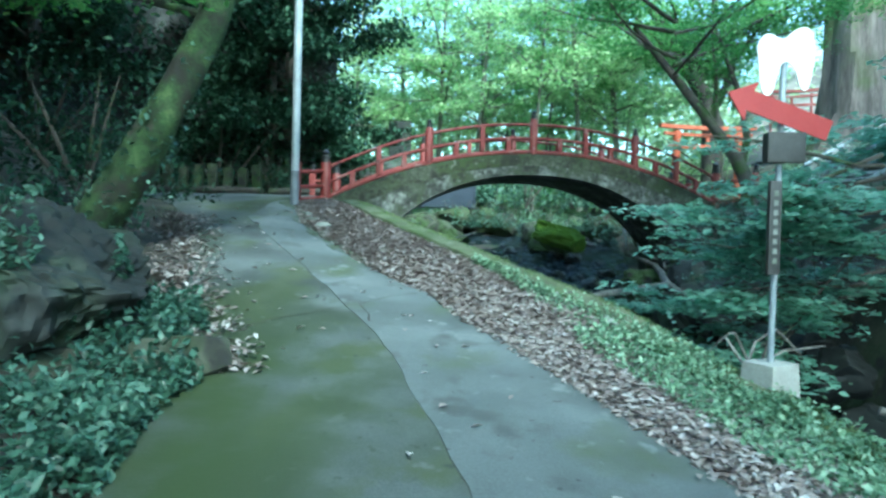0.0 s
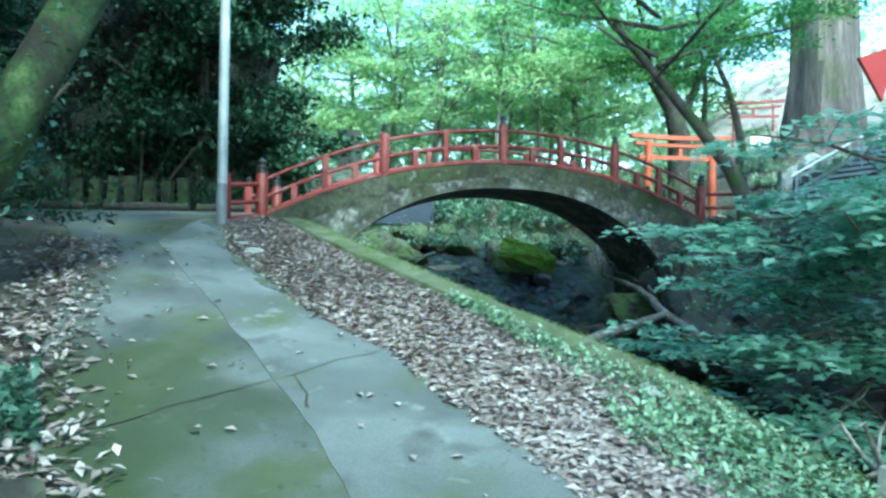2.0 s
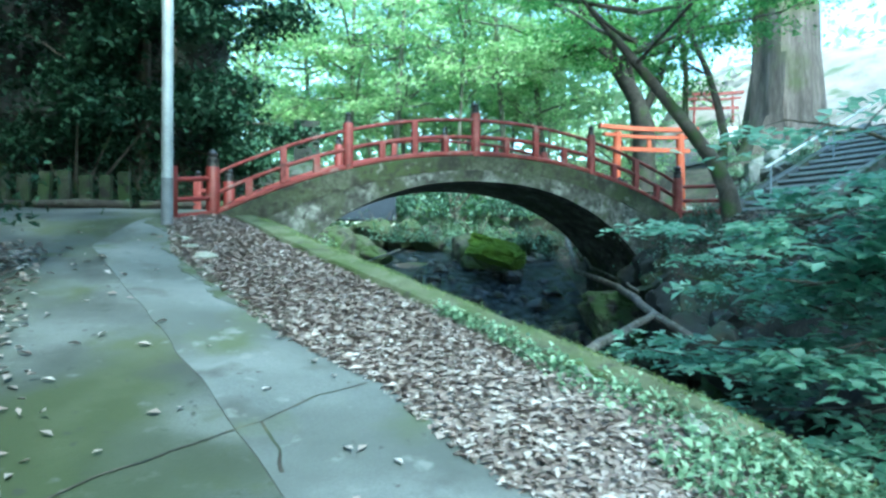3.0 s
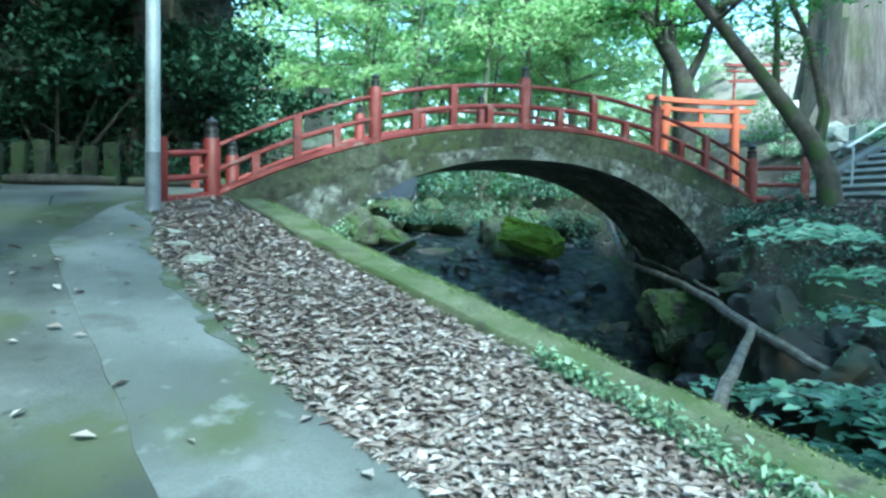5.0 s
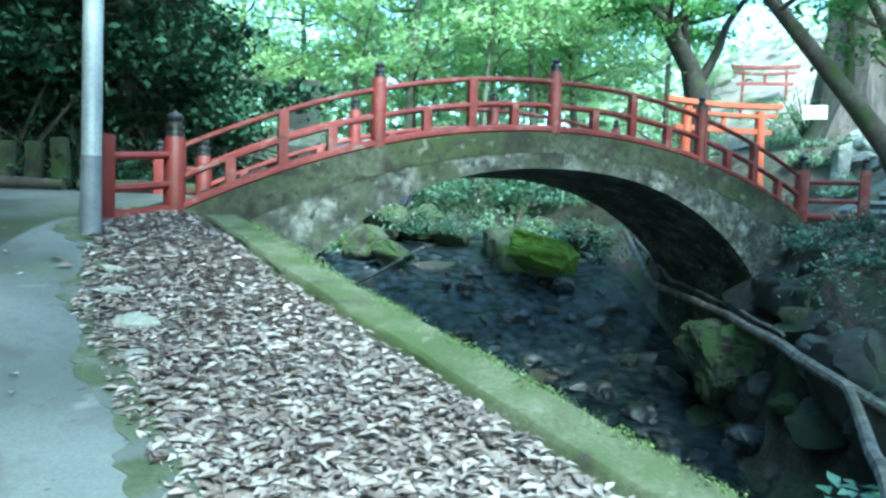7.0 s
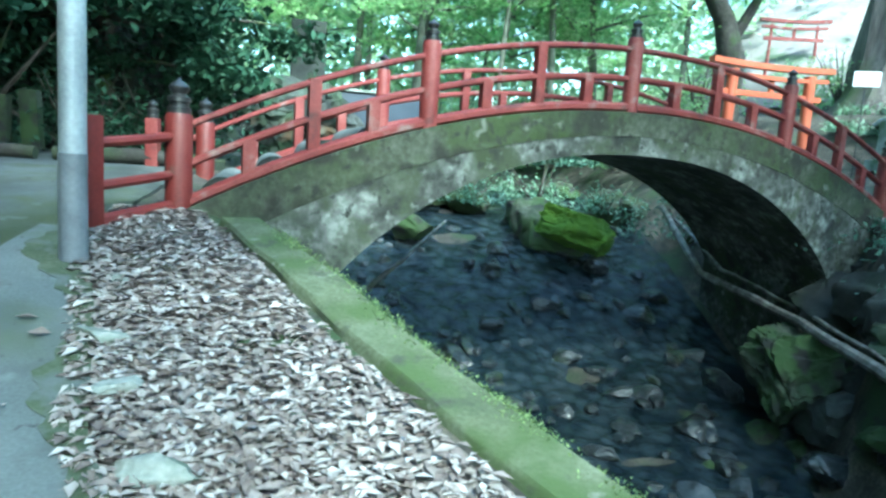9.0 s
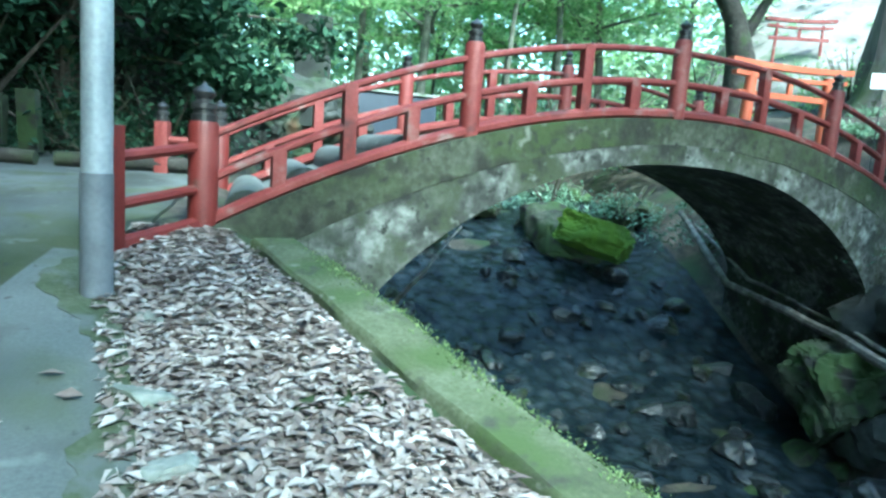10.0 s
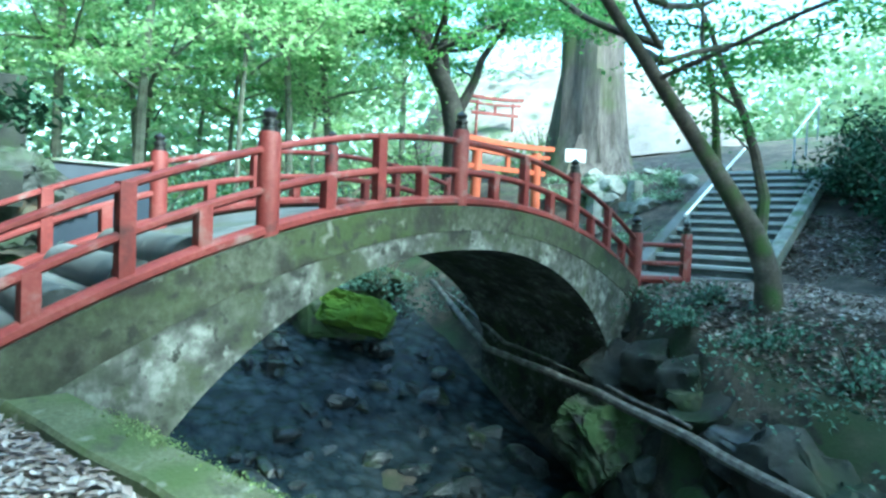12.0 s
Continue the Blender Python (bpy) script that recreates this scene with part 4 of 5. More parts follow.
def blue_shelter():
    root = thing("water_tank", Matrix.Translation((-0.2, 21.0, land(-0.2, 21))), "blue-grey metal tank with a pale rim", "tank")
    m = Matrix.Rotation(radians(12), 4, "Z")
    z = 4.0 - land(-0.2, 21)
    bm = bmesh.new()
    box(bm, m @ Matrix.Translation((0, 0, z / 2 - 0.15)), 1.9, 0.9, z - 0.1, 0.03)
    part("body", bm, mat("blue_grey_metal", [(0.3, (0.014, 0.022, 0.036)), (0.7, (0.03, 0.04, 0.06))], 3, 0.5, 0.1), root)
    bm = bmesh.new()
    box(bm, m @ Matrix.Translation((0, 0, z - 0.16)), 2.0, 1.0, 0.05, 0.01)
    part("rim", bm, STONE, root, "pale rim")
    return root


blue_shelter()
for i in range(9):
    x, y = -7.4 + 0.34 * i, 14.6 + 0.05 * i
    bm = bmesh.new()
    box(bm, Matrix.Rotation(radians(3 * math.sin(i * 2.1)), 4, "Y") @ Matrix.Translation((0, 0, 0.22)), 0.2, 0.16, 0.6 + 0.1 * math.sin(i * 1.7), 0.02)
    ob = part("stone_marker", bm, MOSSROCK)
    ob.matrix_world = Matrix.Translation((x, y, road_z(x, y) + 0.2))
    tagged(ob, "small weathered stone post in a row", "stone post", "row of stone posts")
for i in range(3):
    bm = bmesh.new()
    a = Vector((-7.6 + 1.75 * i, 13.9 + 0.08 * i, 0))
    tube(bm, [(0, 0, 0), (0.8, 0.03, 0.02), (1.6, 0.0, 0.0)], [0.075, 0.085, 0.07], 10)
    ob = part("log", bm, DARKBARK)
    ob.matrix_world = Matrix.Translation((a.x, a.y, road_z(a.x, a.y) + 0.1))
    tagged(ob, "dark mossy log lying at the path's end", "log", "edging logs")

# ---- fallen branches ----


def stick(name, pts, radii, material, label, sides=8):
    bm = bmesh.new()
    out, rad = [], []
    for i in range(len(pts) - 1):
        for k in range(6):
            f = k / 6
            p = Vector(pts[i]).lerp(Vector(pts[i + 1]), f)
            out.append(p + 0.03 * Vector((noise.noise(p * 2.1), noise.noise(p * 2.3 + Vector((5, 0, 0))), noise.noise(p * 1.9 + Vector((0, 7, 0))))))
            rad.append(radii[i] + (radii[i + 1] - radii[i]) * f)
    out.append(Vector(pts[-1]))
    rad.append(radii[-1])
    o = out[0].copy()
    tube(bm, [p - o for p in out], rad, sides)
    ob = part(name, bm, material)
    ob.location = o
    return tagged(ob, label, "branch", "fallen branches")


stick("fallen_branch", [(4.98, 17.9, 1.95), (4.48, 15.6, 1.12), (4.62, 13.7, 0.93), (4.2, 11.8, 0.84), (3.84, 10.32, 0.74), (4.1, 8.6, 0.35)], [0.05, 0.055, 0.06, 0.065, 0.06, 0.05], WOOD, "long pale fallen branch lying along the stream")
stick("fallen_branch", [(5.1, 17.8, 1.85), (4.8, 15.5, 1.2), (4.8, 13.6, 0.98), (4.25, 11.8, 0.95)], [0.03, 0.03, 0.03, 0.02], WOOD, "thin pale fallen branch beside the stream")
stick("fallen_branch", [(3.84, 10.32, 0.74), (2.9, 9.0, 0.74), (1.89, 7.58, 0.71), (1.1, 6.5, 0.7)], [0.045, 0.05, 0.055, 0.06], WOOD, "thick pale dead branch leaning on the kerb")
stick("fallen_branch", [(-0.73, 13.52, 1.15), (0.71, 17.06, 1.58)], [0.03, 0.02], WOOD, "thin pale stick leaning under the arch")
stick("fallen_branch", [(3.2, 3.6, 0.35), (4.6, 3.2, -0.05), (6.5, 2.2, -0.3)], [0.03, 0.035, 0.03], WOOD, "pale fallen branch over the stream")
for k in range(5):
    a = k * 1.25
    stick("twig", [(2.42 + 0.03 * k, 4.05, 0.5), (2.5 + 0.22 * math.cos(a), 4.05 + 0.15 * math.sin(a), 0.66 + 0.05 * k), (2.6 + 0.45 * math.cos(a), 4.05 + 0.3 * math.sin(a), 0.72 + 0.1 * math.sin(a * 2))], [0.014, 0.01, 0.004], WOOD, "bare grey twig at the kerb", 6)

# ---- trees ----


def limb_path(rng, start, direction, length, sag=0.0, steps=6, wiggle=0.12):
    pts = [Vector(start)]
    d = Vector(direction).normalized()
    for i in range(steps):
        d = (d + Vector(rng.normal(0, wiggle, 3)) + Vector((0, 0, sag))).normalized()
        pts.append(pts[-1] + d * length / steps)
    return pts


def spray(rng, tip, n, radius, thick):
    """A flat, uneven fan of leaf places round a twig's end."""
    r = radius * np.sqrt(rng.uniform(0, 1, n)) * (0.6 + 0.5 * rng.uniform(0, 1, n))
    a = rng.uniform(0, 2 * np.pi, n)
    p = np.stack([r * np.cos(a), r * np.sin(a), rng.normal(0, thick, n) - 0.18 * r * r / max(radius, 0.1)], 1)
    return p + np.array(tip)


def tree(name, trunk, radii, limbs, leaf, leaf_size, per, spread, material, label, bark, seed, twigs=5, tilt=0.45, thick=0.07, category="tree", sides=12, twig_len=0.9):
    """A tree from its trunk's line and its main limbs; each limb bears twigs, each twig a fan of leaves."""
    rng = np.random.default_rng(seed)
    o = Vector(trunk[0])
    root = thing(name, Matrix.Translation(o), label, category)
    bm = bmesh.new()
    tube(bm, [Vector(p) - o for p in trunk], radii, sides)
    for v in bm.verts:
        v.co += v.normal * 0.0 + 0.05 * radii[0] * 3 * Vector((noise.noise(v.co * 2.2 + o), noise.noise(v.co * 2.4 - o), 0))
    part("trunk", bm, bark, root)
    places = []
    for start, direction, length, r in limbs:
        pts = limb_path(rng, start, direction, length, 0.03)
        bm = bmesh.new()
        tube(bm, [p - o for p in pts], [r * (1 - 0.75 * i / (len(pts) - 1)) for i in range(len(pts))], 8)
        part("limb", bm, bark, root)
        bm = bmesh.new()
        for k in range(twigs):
            base = pts[2 + int(rng.integers(0, len(pts) - 2))]
            d = Vector((rng.normal(), rng.normal(), rng.normal() * 0.25)).normalized()
            tp = limb_path(rng, base, d + (pts[-1] - pts[0]).normalized() * 0.6, twig_len * rng.uniform(0.5, 1.3), -0.02, 3)
            tube(bm, [p - o for p in tp], [r * 0.22, r * 0.18, r * 0.12, r * 0.05], 5)
            places.append(spray(rng, tp[-1] - o, int(per * rng.uniform(0.6, 1.4)), spread * rng.uniform(0.6, 1.3), thick))
            places.append(spray(rng, tp[2] - o, int(per * 0.5), spread * 0.7, thick))
        part("twigwork", bm, bark, root)["kind"] = "stuff"
    crown = leaves("crown", np.concatenate(places), leaf_size, leaf, tilt, root, "", 0.62, rng)
    return root


def fan(rng, start, count, length, r, rise=0.35, turn=None):
    out = []
    for i in range(count):
        a = (turn[0] + (turn[1] - turn[0]) * (i + rng.uniform(0.2, 0.8)) / count) if turn else 2 * math.pi * (i + rng.uniform(0, 0.6)) / count
        out.append((Vector(start) + Vector((0, 0, rng.uniform(-0.8, 0.6))), (math.cos(a), math.sin(a), rise + rng.normal(0, 0.15)), length * rng.uniform(0.7, 1.2), r * rng.uniform(0.7, 1.1)))
    return out


g0 = np.random.default_rng(11)
# leaning mossy tree at the left
tree("mossy_tree", [(-4.15, 6.4, 1.2), (-3.45, 6.25, 2.1), (-2.95, 6.15, 2.9), (-2.62, 6.35, 3.75), (-2.4, 6.7, 4.9), (-2.4, 7.2, 6.5), (-2.6, 7.5, 8.0)], [0.3, 0.25, 0.2, 0.18, 0.165, 0.15, 0.11],
     [((-2.7, 6.3, 3.9), (-1, -0.25, 0.12), 1.7, 0.05), ((-2.6, 6.9, 4.3), (0.9, 0.5, 0.4), 3.2, 0.1)] + fan(g0, (-2.5, 7.4, 7.0), 7, 4.2, 0.08), MAPLE, 0.1, 120, 0.75, MAPLE, "leaning mossy tree growing beside the path", MOSSBARK, 1, 6, sides=14)
# forked tree on the far bank
tree("forked_tree", [(5.94, 11.92, 2.05), (5.86, 11.93, 2.6), (5.66, 12.04, 3.1), (5.3, 12.32, 3.8), (4.68, 12.72, 4.8), (3.9, 13.2, 6.0)], [0.2, 0.15, 0.13, 0.105, 0.085, 0.06],
     [((5.74, 12.0, 2.95), (0.16, 0.1, 1.0), 3.4, 0.085), ((5.3, 12.32, 3.75), (0.1, 0.3, 0.9), 2.6, 0.06)] + fan(g0, (4.6, 12.7, 5.6), 8, 4.2, 0.05, 0.25),
     MAPLE, 0.085, 150, 0.7, MAPLE, "slender forked maple on the leafy bank", BARK, 2, 6)
# maple with dark V-shaped trunk behind the bridge
tree("maple_tree", [(9.6, 23.7, 3.5), (9.6, 23.7, 5.8), (9.3, 23.7, 6.8), (8.2, 23.8, 8.6), (7.2, 23.9, 10.2)], [0.42, 0.36, 0.3, 0.22, 0.14],
     [((9.6, 23.7, 6.3), (0.25, 0.1, 1.0), 3.6, 0.18), ((9.2, 23.7, 6.9), (-0.2, -0.4, 0.9), 3.8, 0.15)] + fan(g0, (8.6, 23.7, 8.2), 9, 5.0, 0.1, 0.2),
     MAPLE, 0.14, 170, 1.1, MAPLE, "dark forked maple behind the bridge", DARKBARK, 3, 7, twig_len=1.3)
# great cedar
tree("great_cedar", [(14.2, 22.6, 4.2), (14.2, 22.6, 5.1), (14.17, 22.6, 6.0), (14.1, 22.6, 8.0), (14.05, 22.6, 14), (14, 22.6, 20)], [1.95, 1.42, 1.18, 1.03, 0.9, 0.6],
     fan(g0, (14, 22.6, 18.5), 7, 3.6, 0.14, 0.0), DARKLEAF, 0.16, 120, 1.0, DARKLEAF, "huge old cedar with pale fissured bark", CEDAR, 4, 6, sides=28)
# leafy maple boughs over the stream, near the sign
gs = np.random.default_rng(5)
boughs = []
for k in range(12):
    f = k / 11
    boughs.append(((5.2 - 0.3 * f, 6.4, 1.15 + 1.35 * f), (-1, gs.uniform(-0.75, -0.02), gs.uniform(-0.34, -0.16)), gs.uniform(1.7, 2.7), 0.03))
for k in range(3):
    boughs.append(((5.3, 6.5, 0.95 + 0.1 * k), (-1, gs.uniform(-0.35, 0.2), gs.uniform(-0.16, -0.04)), gs.uniform(2.1, 2.8), 0.03))
for k in range(5):
    boughs.append(((5.4, 6.55, 0.5 + 0.09 * k), (-0.85, gs.uniform(0.42, 0.62), gs.uniform(-0.1, 0.0)), gs.uniform(2.6, 3.1), 0.03))
for k in range(6):
    boughs.append(((5.0, 6.4, 2.4), (gs.uniform(0.1, 1), gs.uniform(-1, 1), 0.12), 2.0, 0.03))
tree("maple_sapling", [(5.5, 6.6, 0.35), (5.4, 6.5, 1.3), (5.2, 6.4, 2.2), (5.0, 6.3, 2.9)], [0.1, 0.085, 0.07, 0.04], boughs,
     SAPLEAF, 0.13, 38, 0.46, SAPLEAF, "young maple with layered boughs over the stream", BARK, 5, 7, 0.22, 0.025, twig_len=0.55)
tree("maple_tree", [(8.6, 5.0, 1.5), (8.5, 5.1, 4.0), (8.2, 5.2, 6.0), (7.8, 5.3, 8.0)], [0.22, 0.19, 0.15, 0.1],
     fan(g0, (8.6, 5.2, 4.6), 8, 2.8, 0.07, 0.1) + fan(g0, (8.4, 5.2, 6.8), 8, 3.2, 0.07, 0.15), TEAL, 0.12, 80, 0.7, TEAL, "broad maple on the far bank in shade", BARK, 6, 6, 0.3)

# added unseen trees behind the start and beside the path; their crowns block the sun
for i, (x, y, h) in enumerate(((-5.2, -4.0, 12), (9.0, -6.0, 12), (-4.8, -10, 12), (7.5, -12, 13), (12.5, 0.5, 12), (9.6, 1.6, 13), (-7.5, 1.8, 11), (-7.2, 6.0, 10))):
    z = land(x, y) - 0.2
    ls = fan(g0, (x, y, z + h * 0.74), 9, 7.2, 0.12, 0.08) + fan(g0, (x, y, z + h * 0.9), 8, 6.0, 0.1, 0.12)
    tree("added_shade_tree", [(x, y, z), (x + 0.1, y, z + h * 0.5), (x + 0.2, y + 0.1, z + h)], [0.32, 0.26, 0.12], ls, MAPLE, 0.23, 62, 1.35, MAPLE, "broadleaf tree added out of view to shade the path", BARK, 140 + i, 7, twig_len=1.7, sides=10)
for i, (x, y, h) in enumerate(((13.8, 11.2, 9), (18, 15, 10))):
    z = land(x, y) - 0.2
    ls = fan(g0, (x, y, z + h * 0.58), 7, 3.0, 0.07, 0.2) + fan(g0, (x, y, z + h * 0.72), 7, 3.6, 0.07, 0.15) + fan(g0, (x, y, z + h * 0.9), 5, 2.8, 0.05, 0.3)
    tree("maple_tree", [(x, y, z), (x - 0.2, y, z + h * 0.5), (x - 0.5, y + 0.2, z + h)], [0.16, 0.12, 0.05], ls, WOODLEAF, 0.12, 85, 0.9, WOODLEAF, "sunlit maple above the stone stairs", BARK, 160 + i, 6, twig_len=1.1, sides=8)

# slim trees of the bright wood behind the bridge
rw = random.Random(21)
WOODS = [(x, y) for x, y in ((-0.6, 25.5), (0.9, 24.2), (1.6, 27.5), (3.0, 23.6), (3.8, 27.0), (5.0, 25.0), (6.0, 29.0), (6.8, 26.2), (-2.2, 28.5), (2.4, 31.5), (8.2, 31.0), (12.5, 31.5), (-4.2, 26.0), (0.2, 34), (5, 35), (10.5, 36))]
for i, (x, y) in enumerate(WOODS):
    z = land(x, y) - 0.2
    h = rw.uniform(8.5, 12)
    r = rw.uniform(0.07, 0.16)
    lean = (rw.uniform(-0.8, 0.8), rw.uniform(-0.5, 0.5))
    line = [(x, y, z), (x + 0.2 * lean[0], y + 0.2 * lean[1], z + h * 0.3), (x + 0.6 * lean[0], y + 0.6 * lean[1], z + h * 0.65), (x + lean[0], y + lean[1], z + h)]
    ls = fan(g0, (line[2][0], line[2][1], z + h * 0.42), 5, 2.8, 0.05, 0.3) + fan(g0, (line[2][0], line[2][1], z + h * 0.65), 6, 3.0, 0.05, 0.25) + fan(g0, (line[3][0], line[3][1], z + h * 0.95), 4, 2.2, 0.04, 0.4)
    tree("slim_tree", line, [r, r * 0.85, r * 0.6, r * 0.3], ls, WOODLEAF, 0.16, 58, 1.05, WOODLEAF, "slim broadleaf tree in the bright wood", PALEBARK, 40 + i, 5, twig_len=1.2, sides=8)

# dark evergreens on the slope at the left
for i, (x, y, h) in enumerate(((-7.8, 7.5, 9), (-5.8, 20.5, 9), (-6.8, 3.0, 9), (-7.4, -1.5, 10), (-5.0, 16.9, 8), (-4.6, 17.4, 9), (-9.0, 13.0, 10))):
    z = land(x, y) - 0.2
    ls = fan(g0, (x, y, z + h * 0.25), 6, 2.4, 0.05, 0.05) + fan(g0, (x, y, z + h * 0.45), 7, 2.6, 0.05, 0.0) + fan(g0, (x, y, z + h * 0.7), 7, 2.6, 0.05, 0.05) + fan(g0, (x, y, z + h * 0.9), 5, 1.8, 0.04, 0.2)
    tree("evergreen_tree", [(x, y, z), (x + 0.1, y, z + h * 0.5), (x + 0.2, y + 0.1, z + h)], [0.2, 0.15, 0.05], ls, DARKLEAF, 0.16, 115, 0.75, DARKLEAF, "dark evergreen tree on the shaded slope", BARK, 80 + i, 5, 0.6, 0.15, twig_len=0.8, sides=8)

# ---- undergrowth ----
gu = np.random.default_rng(31)


def bush(x, y, size, n, material, leaf, label, seed, height=0.8):
    r = np.random.default_rng(seed)
    z = land(x, y)
    c = []
    for k in range(9):
        p = np.array([r.normal(0, 0.38), r.normal(0, 0.38), abs(r.normal(0.3, 0.25)) * height]) * size
        c.append(p + r.normal(0, 0.17 * size, (n // 9, 3)))
    c = np.concatenate(c)
    c[:, 2] = np.abs(c[:, 2])
    root = thing("bush", Matrix.Translation((x, y, z)), label, "bush", "bushes")
    bm = bmesh.new()
    for k in range(6):
        d = Vector((r.normal(0, 0.4), r.normal(0, 0.4), 0.7)) * size
        tube(bm, [(0, 0, -0.05), d * 0.5, d * (0.9 + 0.3 * height)], [0.02 * size, 0.015 * size, 0.005], 5)
    part("stemwork", bm, BARK, root)["kind"] = "stuff"
    leaves("foliage", c, leaf, material, 0.6, root, "", 0.5, r)
    return root


spots = [(-3.6, 16.4), (-6.6, 9.6), (-5.2, 8.4), (-4.6, 16.2), (-7.6, 16.0), (-6.0, 16.0)]
for i, (x, y) in enumerate(spots):
    bush(x, y, 1.3 + 0.5 * (i % 3), 1500, DARKLEAF, 0.1, "dark evergreen bush on the shaded slope", 200 + i)
for i, (x, y) in enumerate([(1.0, 22.5), (2.6, 22.0), (4.3, 22.6), (5.9, 22.3), (-0.4, 23.4), (7.0, 24.0), (3.5, 24.6), (1.8, 25.8), (8.4, 26), (5.6, 27.3), (-1.5, 26), (11, 27.5), (0.4, 29), (13.5, 24)]):
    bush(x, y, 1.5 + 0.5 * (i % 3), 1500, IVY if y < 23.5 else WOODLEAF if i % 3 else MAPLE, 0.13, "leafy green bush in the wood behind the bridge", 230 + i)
for i, (x, y) in enumerate([(-1.4, 17.6), (0.2, 19.6), (1.6, 19.0), (3.0, 19.4), (4.4, 18.8), (5.2, 17.4), (2.2, 20.6), (0.6, 21.2)]):
    b = bush(x, y, 0.9 + 0.2 * (i % 2), 600, IVY if i % 3 else HERB, 0.09, "fern-like plants among the upstream rocks", 340 + i, 0.5)
    b.location.z = bed_z(y) + 0.35
for i, (x, y) in enumerate([(5.9, 12.7), (5.3, 11.6), (5.25, 10.6), (5.2, 12.6), (5.8, 10.0), (6.8, 9.2)]):
    bush(x, y, 0.4 + 0.08 * (i % 3), 420, IVY, 0.07, "low leafy shrub on the stream bank", 260 + i, 0.6)
for i, (x, y) in enumerate([(10.9, 11.75), (12.1, 12.4), (10.1, 11.0), (13.4, 13.0), (12, 10.7)]):
    bush(x, y, 1.7, 6500, DARKLEAF, 0.12, "dense dark hedge beside the stone stairs", 280 + i, 1.1)
for i in range(44):
    x, y = gu.uniform(8.6, 15), gu.uniform(15.4, 22)
    q = (x - STAIR.x) * SIDE.x + (y - STAIR.y) * SIDE.y
    if abs(q) > 1.4 and abs(x - 14.2) + abs(y - 22.6) > 2:
        if i % 2:
            bush(x, y, 0.55, 380, HERB, 0.09, "low green plants on the sunny slope", 300 + i, 0.4)
        else:
            put_rock(rock_mesh("slope_rock", 300 + i, STONE, 1, 0.8, 0.6, 0.35, 3, 0.3), x, y, land(x, y) + 0.05, gu.uniform(0.5, 1.1), "pale weathered rock on the sunny slope", group="slope rocks", turn=i * 0.9)


def scatter(n, inside, height, seed):
    r = np.random.default_rng(seed)
    out = []
    while len(out) < n:
        p = inside(r)
        if p is not None:
            out.append((p[0], p[1], height(p[0], p[1]) + p[2]))
    return np.array(out)


def litter_place(r):
    y = r.uniform(-1, 11.5)
    a, b = right_x(y), kerb_x(y) - 0.4
    f = r.beta(0.9, 1.1)
    dense = 1 if y > 5.5 else 0.55
    if r.uniform() > dense:
        return None
    return a - 0.06 + (b - a + 0.1) * f, y, abs(r.normal(0.012, 0.01))


near = lambda x, y: road_z(x, y) + 0.02 + 0.02 * noise.noise(Vector((x, y, 5)) * 1.7)
tagged(leaves("leaf_litter", scatter(24000, litter_place, near, 1), 0.074, LITTER, 0.17, None, "", 0.46, np.random.default_rng(2)), "pale brown fallen leaves covering the strip", "fallen leaves", kind="stuff")


def litter_left(r):
    y = r.uniform(3.2, 9)
    return left_x(y) + r.normal(-0.05, 0.22), y, abs(r.normal(0.02, 0.02)) + 0.03


tagged(leaves("leaf_litter", scatter(1800, litter_left, lambda x, y: land(x, y), 3), 0.09, LITTER, 0.25, None, "", 0.42, np.random.default_rng(4)), "pale fallen leaves along the path's edge", "fallen leaves", kind="stuff")


def litter_bank(r):
    x, y = r.uniform(5, 11), r.uniform(8, 14.5)
    return (x, y, 0.02) if x > bank_x(y) + 0.1 else None


tagged(leaves("leaf_litter", scatter(17000, litter_bank, land, 5), 0.095, LITTER, 0.25, None, "", 0.42, np.random.default_rng(6)), "fallen leaves on the far bank", "fallen leaves", kind="stuff")


def litter_slope(r):
    y = r.uniform(3, 18)
    return left_x(y) - r.uniform(0.6, 5), y, 0.03


tagged(leaves("leaf_litter", scatter(1500, litter_slope, land, 7), 0.1, LITTER, 0.3, None, "", 0.45, np.random.default_rng(8)), "fallen leaves on the dark slope", "fallen leaves", kind="stuff")


def herb_kerb(r):
    y = r.uniform(-1, 6.8)
    b = kerb_x(y)
    w = 0.95 * (1 - smooth(3.8, 6.4, y)) + 0.12
    if y > 4.8 and r.uniform() < 0.75:
        return None
    x = b + 0.02 - 0.12 * smooth(3.9, 4.8, y) - 0.26 * smooth(4.9, 5.6, y) - w * r.beta(1.0, 1.6)
    if abs(x - 2.5) < 0.2 and 3.62 < y < 4.08:
        return None
    return x, y, abs(r.normal(0.04, 0.04))


tagged(leaves("ground_herbs", scatter(16500, herb_kerb, near, 9), 0.05, HERB, 0.5, None, "", 0.6, np.random.default_rng(10)), "low green herbs along the kerb", "plants", kind="stuff")


def herb_left(r):
    y = r.uniform(-0.5, 4.6)
    x = left_x(y) - abs(r.normal(0, 0.55)) + 0.05
    if noise.noise(Vector((x * 2.3, y * 2.3, 8))) < r.uniform(-0.25, 0.2):
        return None
    return x, y, abs(r.normal(0.08, 0.09))


tagged(leaves("ground_herbs", scatter(9500, herb_left, land, 11), 0.066, IVY, 0.55, None, "", 0.6, np.random.default_rng(12)), "green creeping plants at the path's edge", "plants", kind="stuff")


def road_leaf(r):
    y = r.uniform(1.5, 10)
    return r.uniform(left_x(y) + 0.2, right_x(y)), y, 0.032


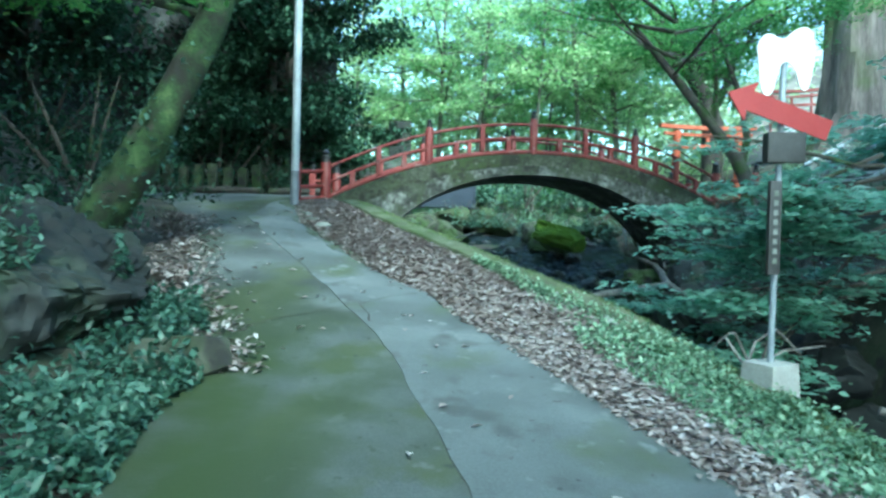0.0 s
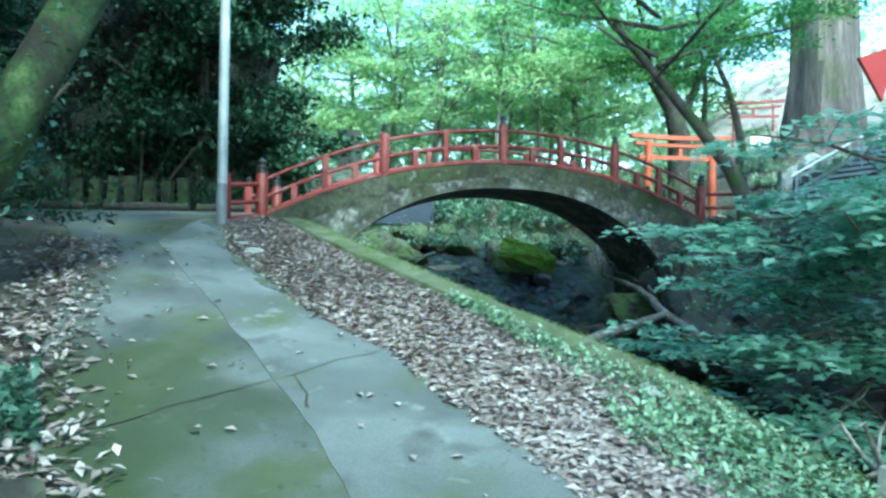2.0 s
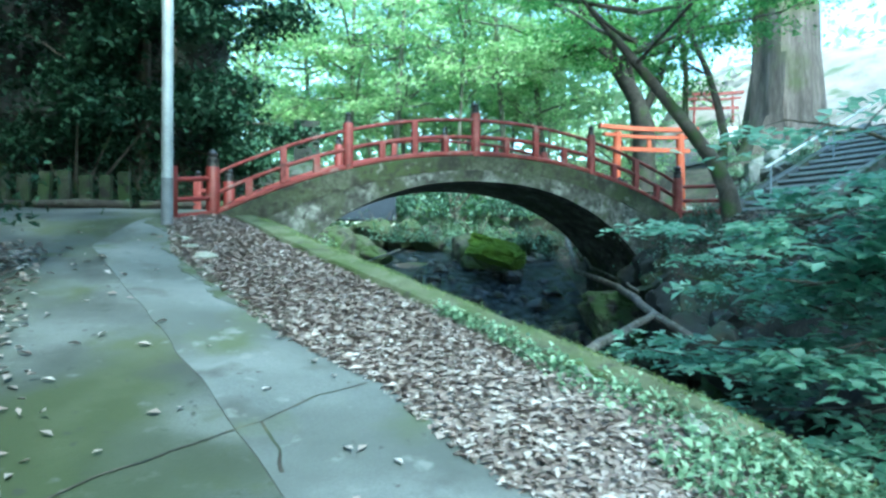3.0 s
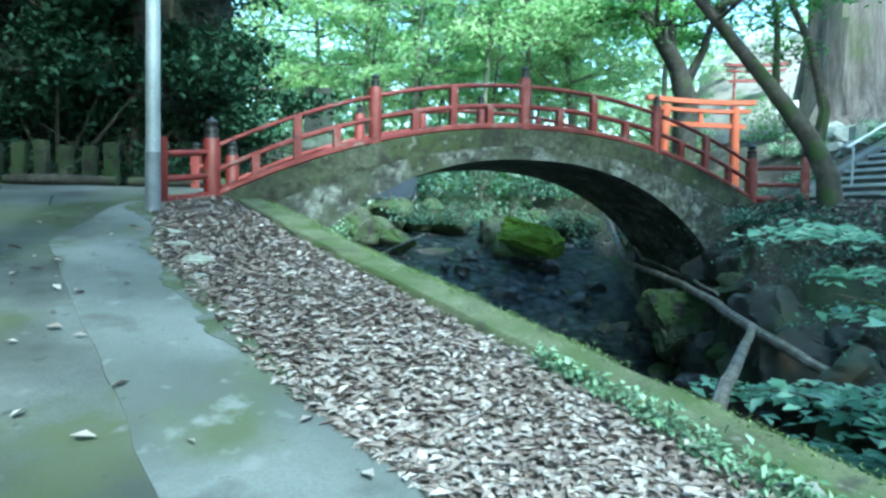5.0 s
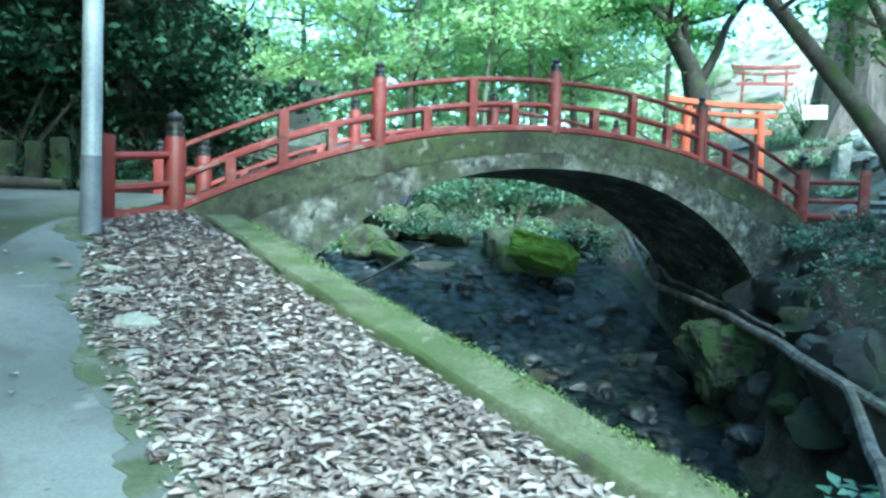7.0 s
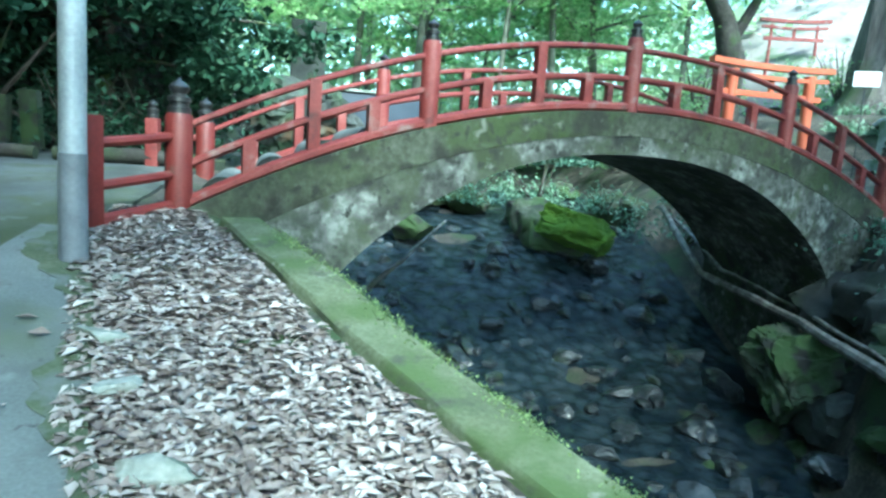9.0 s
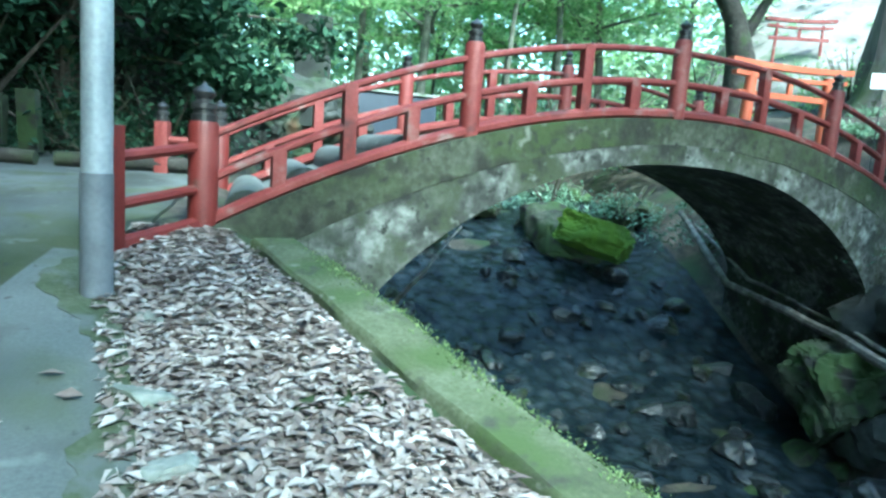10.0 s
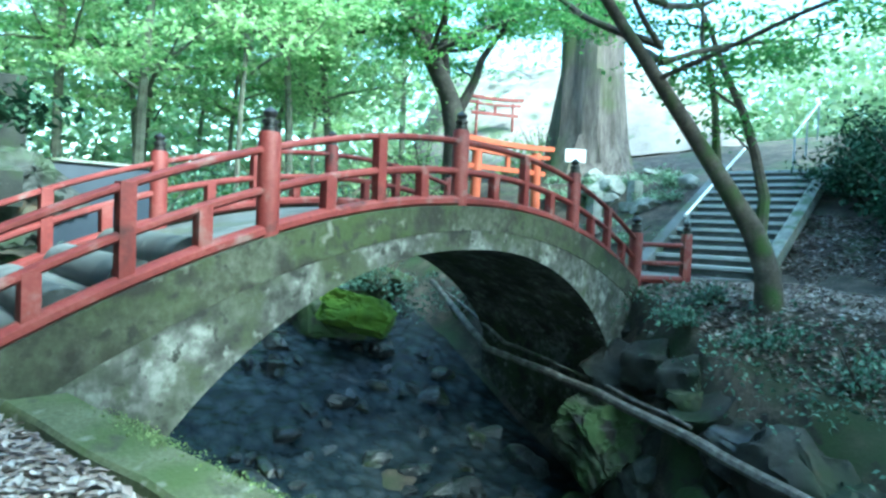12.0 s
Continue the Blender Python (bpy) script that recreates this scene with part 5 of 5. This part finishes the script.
tagged(leaves("leaf_litter", scatter(70, road_leaf, near, 13), 0.085, LITTER, 0.15, None, "", 0.5, np.random.default_rng(14)), "few pale leaves lying on the path", "fallen leaves", kind="stuff")


def slope_leaf(r):
    y = r.uniform(-3, 27)
    d = r.uniform(1.0, 11)
    x = left_x(y) - d
    if y > 10.5 and x > -8.6 and y < 15.6:
        return None
    h = max(0, noise.noise(Vector((x * 0.55, y * 0.55, 6))) + 0.1)
    return (x, y, r.uniform(0.02, 1) * 1.7 * h) if h > 0.03 else None


tagged(leaves("slope_undergrowth", scatter(20000, slope_leaf, land, 15), 0.13, DARKLEAF, 0.6, None, "", 0.5, np.random.default_rng(16)), "dark evergreen undergrowth on the shaded slope", "plants", kind="stuff")


rc = np.random.default_rng(91)
clumps = []
for k in range(420):
    u, h = rc.uniform(0.08, 0.92), 11 * rc.uniform(0, 1) ** 1.3
    c = np.array(cliff_point(u, h))
    clumps.append(c + rc.normal(0, 1, (50, 3)) * np.array([0.3, 0.3, 0.22]))
tagged(leaves("cliff_creepers", np.concatenate(clumps), 0.11, IVY, 0.6, None, "", 0.55, rc), "creepers and ferns clinging to the dark rock face", "plants", kind="stuff")

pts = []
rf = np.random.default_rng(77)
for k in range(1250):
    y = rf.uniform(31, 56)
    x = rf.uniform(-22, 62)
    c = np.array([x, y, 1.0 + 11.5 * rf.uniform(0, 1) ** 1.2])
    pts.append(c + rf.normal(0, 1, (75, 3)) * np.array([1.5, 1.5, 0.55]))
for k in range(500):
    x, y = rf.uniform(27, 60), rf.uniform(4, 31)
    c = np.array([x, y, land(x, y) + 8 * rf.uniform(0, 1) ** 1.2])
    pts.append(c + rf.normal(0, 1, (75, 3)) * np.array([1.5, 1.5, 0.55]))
tagged(leaves("far_woods", np.concatenate(pts), 0.52, HAZELEAF, 0.5, None, "", 0.6, rf), "distant woods with haze put into their pale green leaves", "woods", kind="stuff")


def bank_leaf(r):
    y = r.uniform(6.5, 14)
    x = bank_x(y) + r.normal(0.25, 0.45)
    h = noise.noise(Vector((x * 1.4, y * 1.4, 2))) + 0.15
    if h < 0:
        return None
    return x, y, abs(r.normal(0.03, 0.05)) - (0.35 * max(0, bank_x(y) - x))


tagged(leaves("bank_undergrowth", scatter(2000, bank_leaf, lambda x, y: land(max(x, bank_x(y) + 0.05), y), 17), 0.075, IVY, 0.5, None, "", 0.55, np.random.default_rng(18)), "ivy and ferns hanging over the far bank", "plants", kind="stuff")

# ---- rocks and small growth along the path ----
rk = random.Random(15)
for i in range(34):
    u = rk.uniform(0.28, 0.72)
    p = cliff_point(u, rk.uniform(0.1, 1.6))
    q = p + Vector((rk.uniform(0.1, 0.9), rk.uniform(-0.5, 0.3), 0))
    put_rock(MOSSY[i % 4], q.x, q.y, max(land(q.x, q.y), p.z - 0.2) + 0.05, rk.uniform(0.5, 1.1), "grey mossy rock at the foot of the cliff", group="cliff rocks", turn=rk.uniform(0, 6))

rt = np.random.default_rng(52)
line = np.array([(-4.15, 6.4, 1.2), (-3.45, 6.25, 2.1), (-2.95, 6.15, 2.9), (-2.62, 6.35, 3.75)])
f = rt.beta(0.8, 1.7, 2200) * 2.99
k = f.astype(int)
spots = line[k] + (line[k + 1] - line[k]) * (f - k)[:, None] + rt.normal(0, 1, (2200, 3)) * (0.2 - 0.045 * f)[:, None]
tagged(leaves("ivy", spots, 0.085, IVY, 0.6, None, "", 0.6, rt), "ivy climbing the leaning mossy trunk", "ivy", kind="stuff")

ang, up = rt.uniform(0, 2 * np.pi, 1500), rt.uniform(0, 1, 1500)
spots = np.stack([-2.9 + 0.75 * np.cos(ang) * (1 - 0.35 * up), 3.6 + 0.75 * np.sin(ang) * (1 - 0.35 * up), 1.15 + 0.62 * up], 1)
keep = [noise.noise(Vector(p) * 1.6) > -0.02 for p in spots]
tagged(leaves("creeper", spots[keep], 0.08, IVY, 0.6, None, "", 0.6, rt), "creepers trailing over the great boulder", "plants", kind="stuff")


def kerb_moss(r):
    y = r.uniform(3.0, 11.2)
    x = kerb_x(y) + r.normal(-0.02, 0.035)
    if noise.noise(Vector((y * 3.1, 2, 7))) < r.uniform(-0.35, 0.3):
        return None
    return x, y, 0.062 + abs(r.normal(0, 0.008))


tagged(leaves("edge_moss", scatter(9000, kerb_moss, road_z, 19), 0.019, TUFT, 0.7, None, "", 0.5, np.random.default_rng(20)), "tufts of bright moss along the kerb's edge", "moss", kind="stuff")


strip("moss", lambda y: right_x(y) + 0.045 - smooth(6.3, 7.2, y) * (0.07 + 0.34 * max(0, noise.noise(Vector((3, y * 1.1, 5))) + 0.25) + 0.09 * abs(noise.noise(Vector((9, y * 5, 1)))) + 0.04 * abs(noise.noise(Vector((9, y * 14, 1))))),
      lambda y: right_x(y) + 0.05, 6.3, 10.9, 0.03, 0.04, FILM, "dark moss creeping from the leaf strip onto the concrete", "moss", 5, 0.03, 0.02)
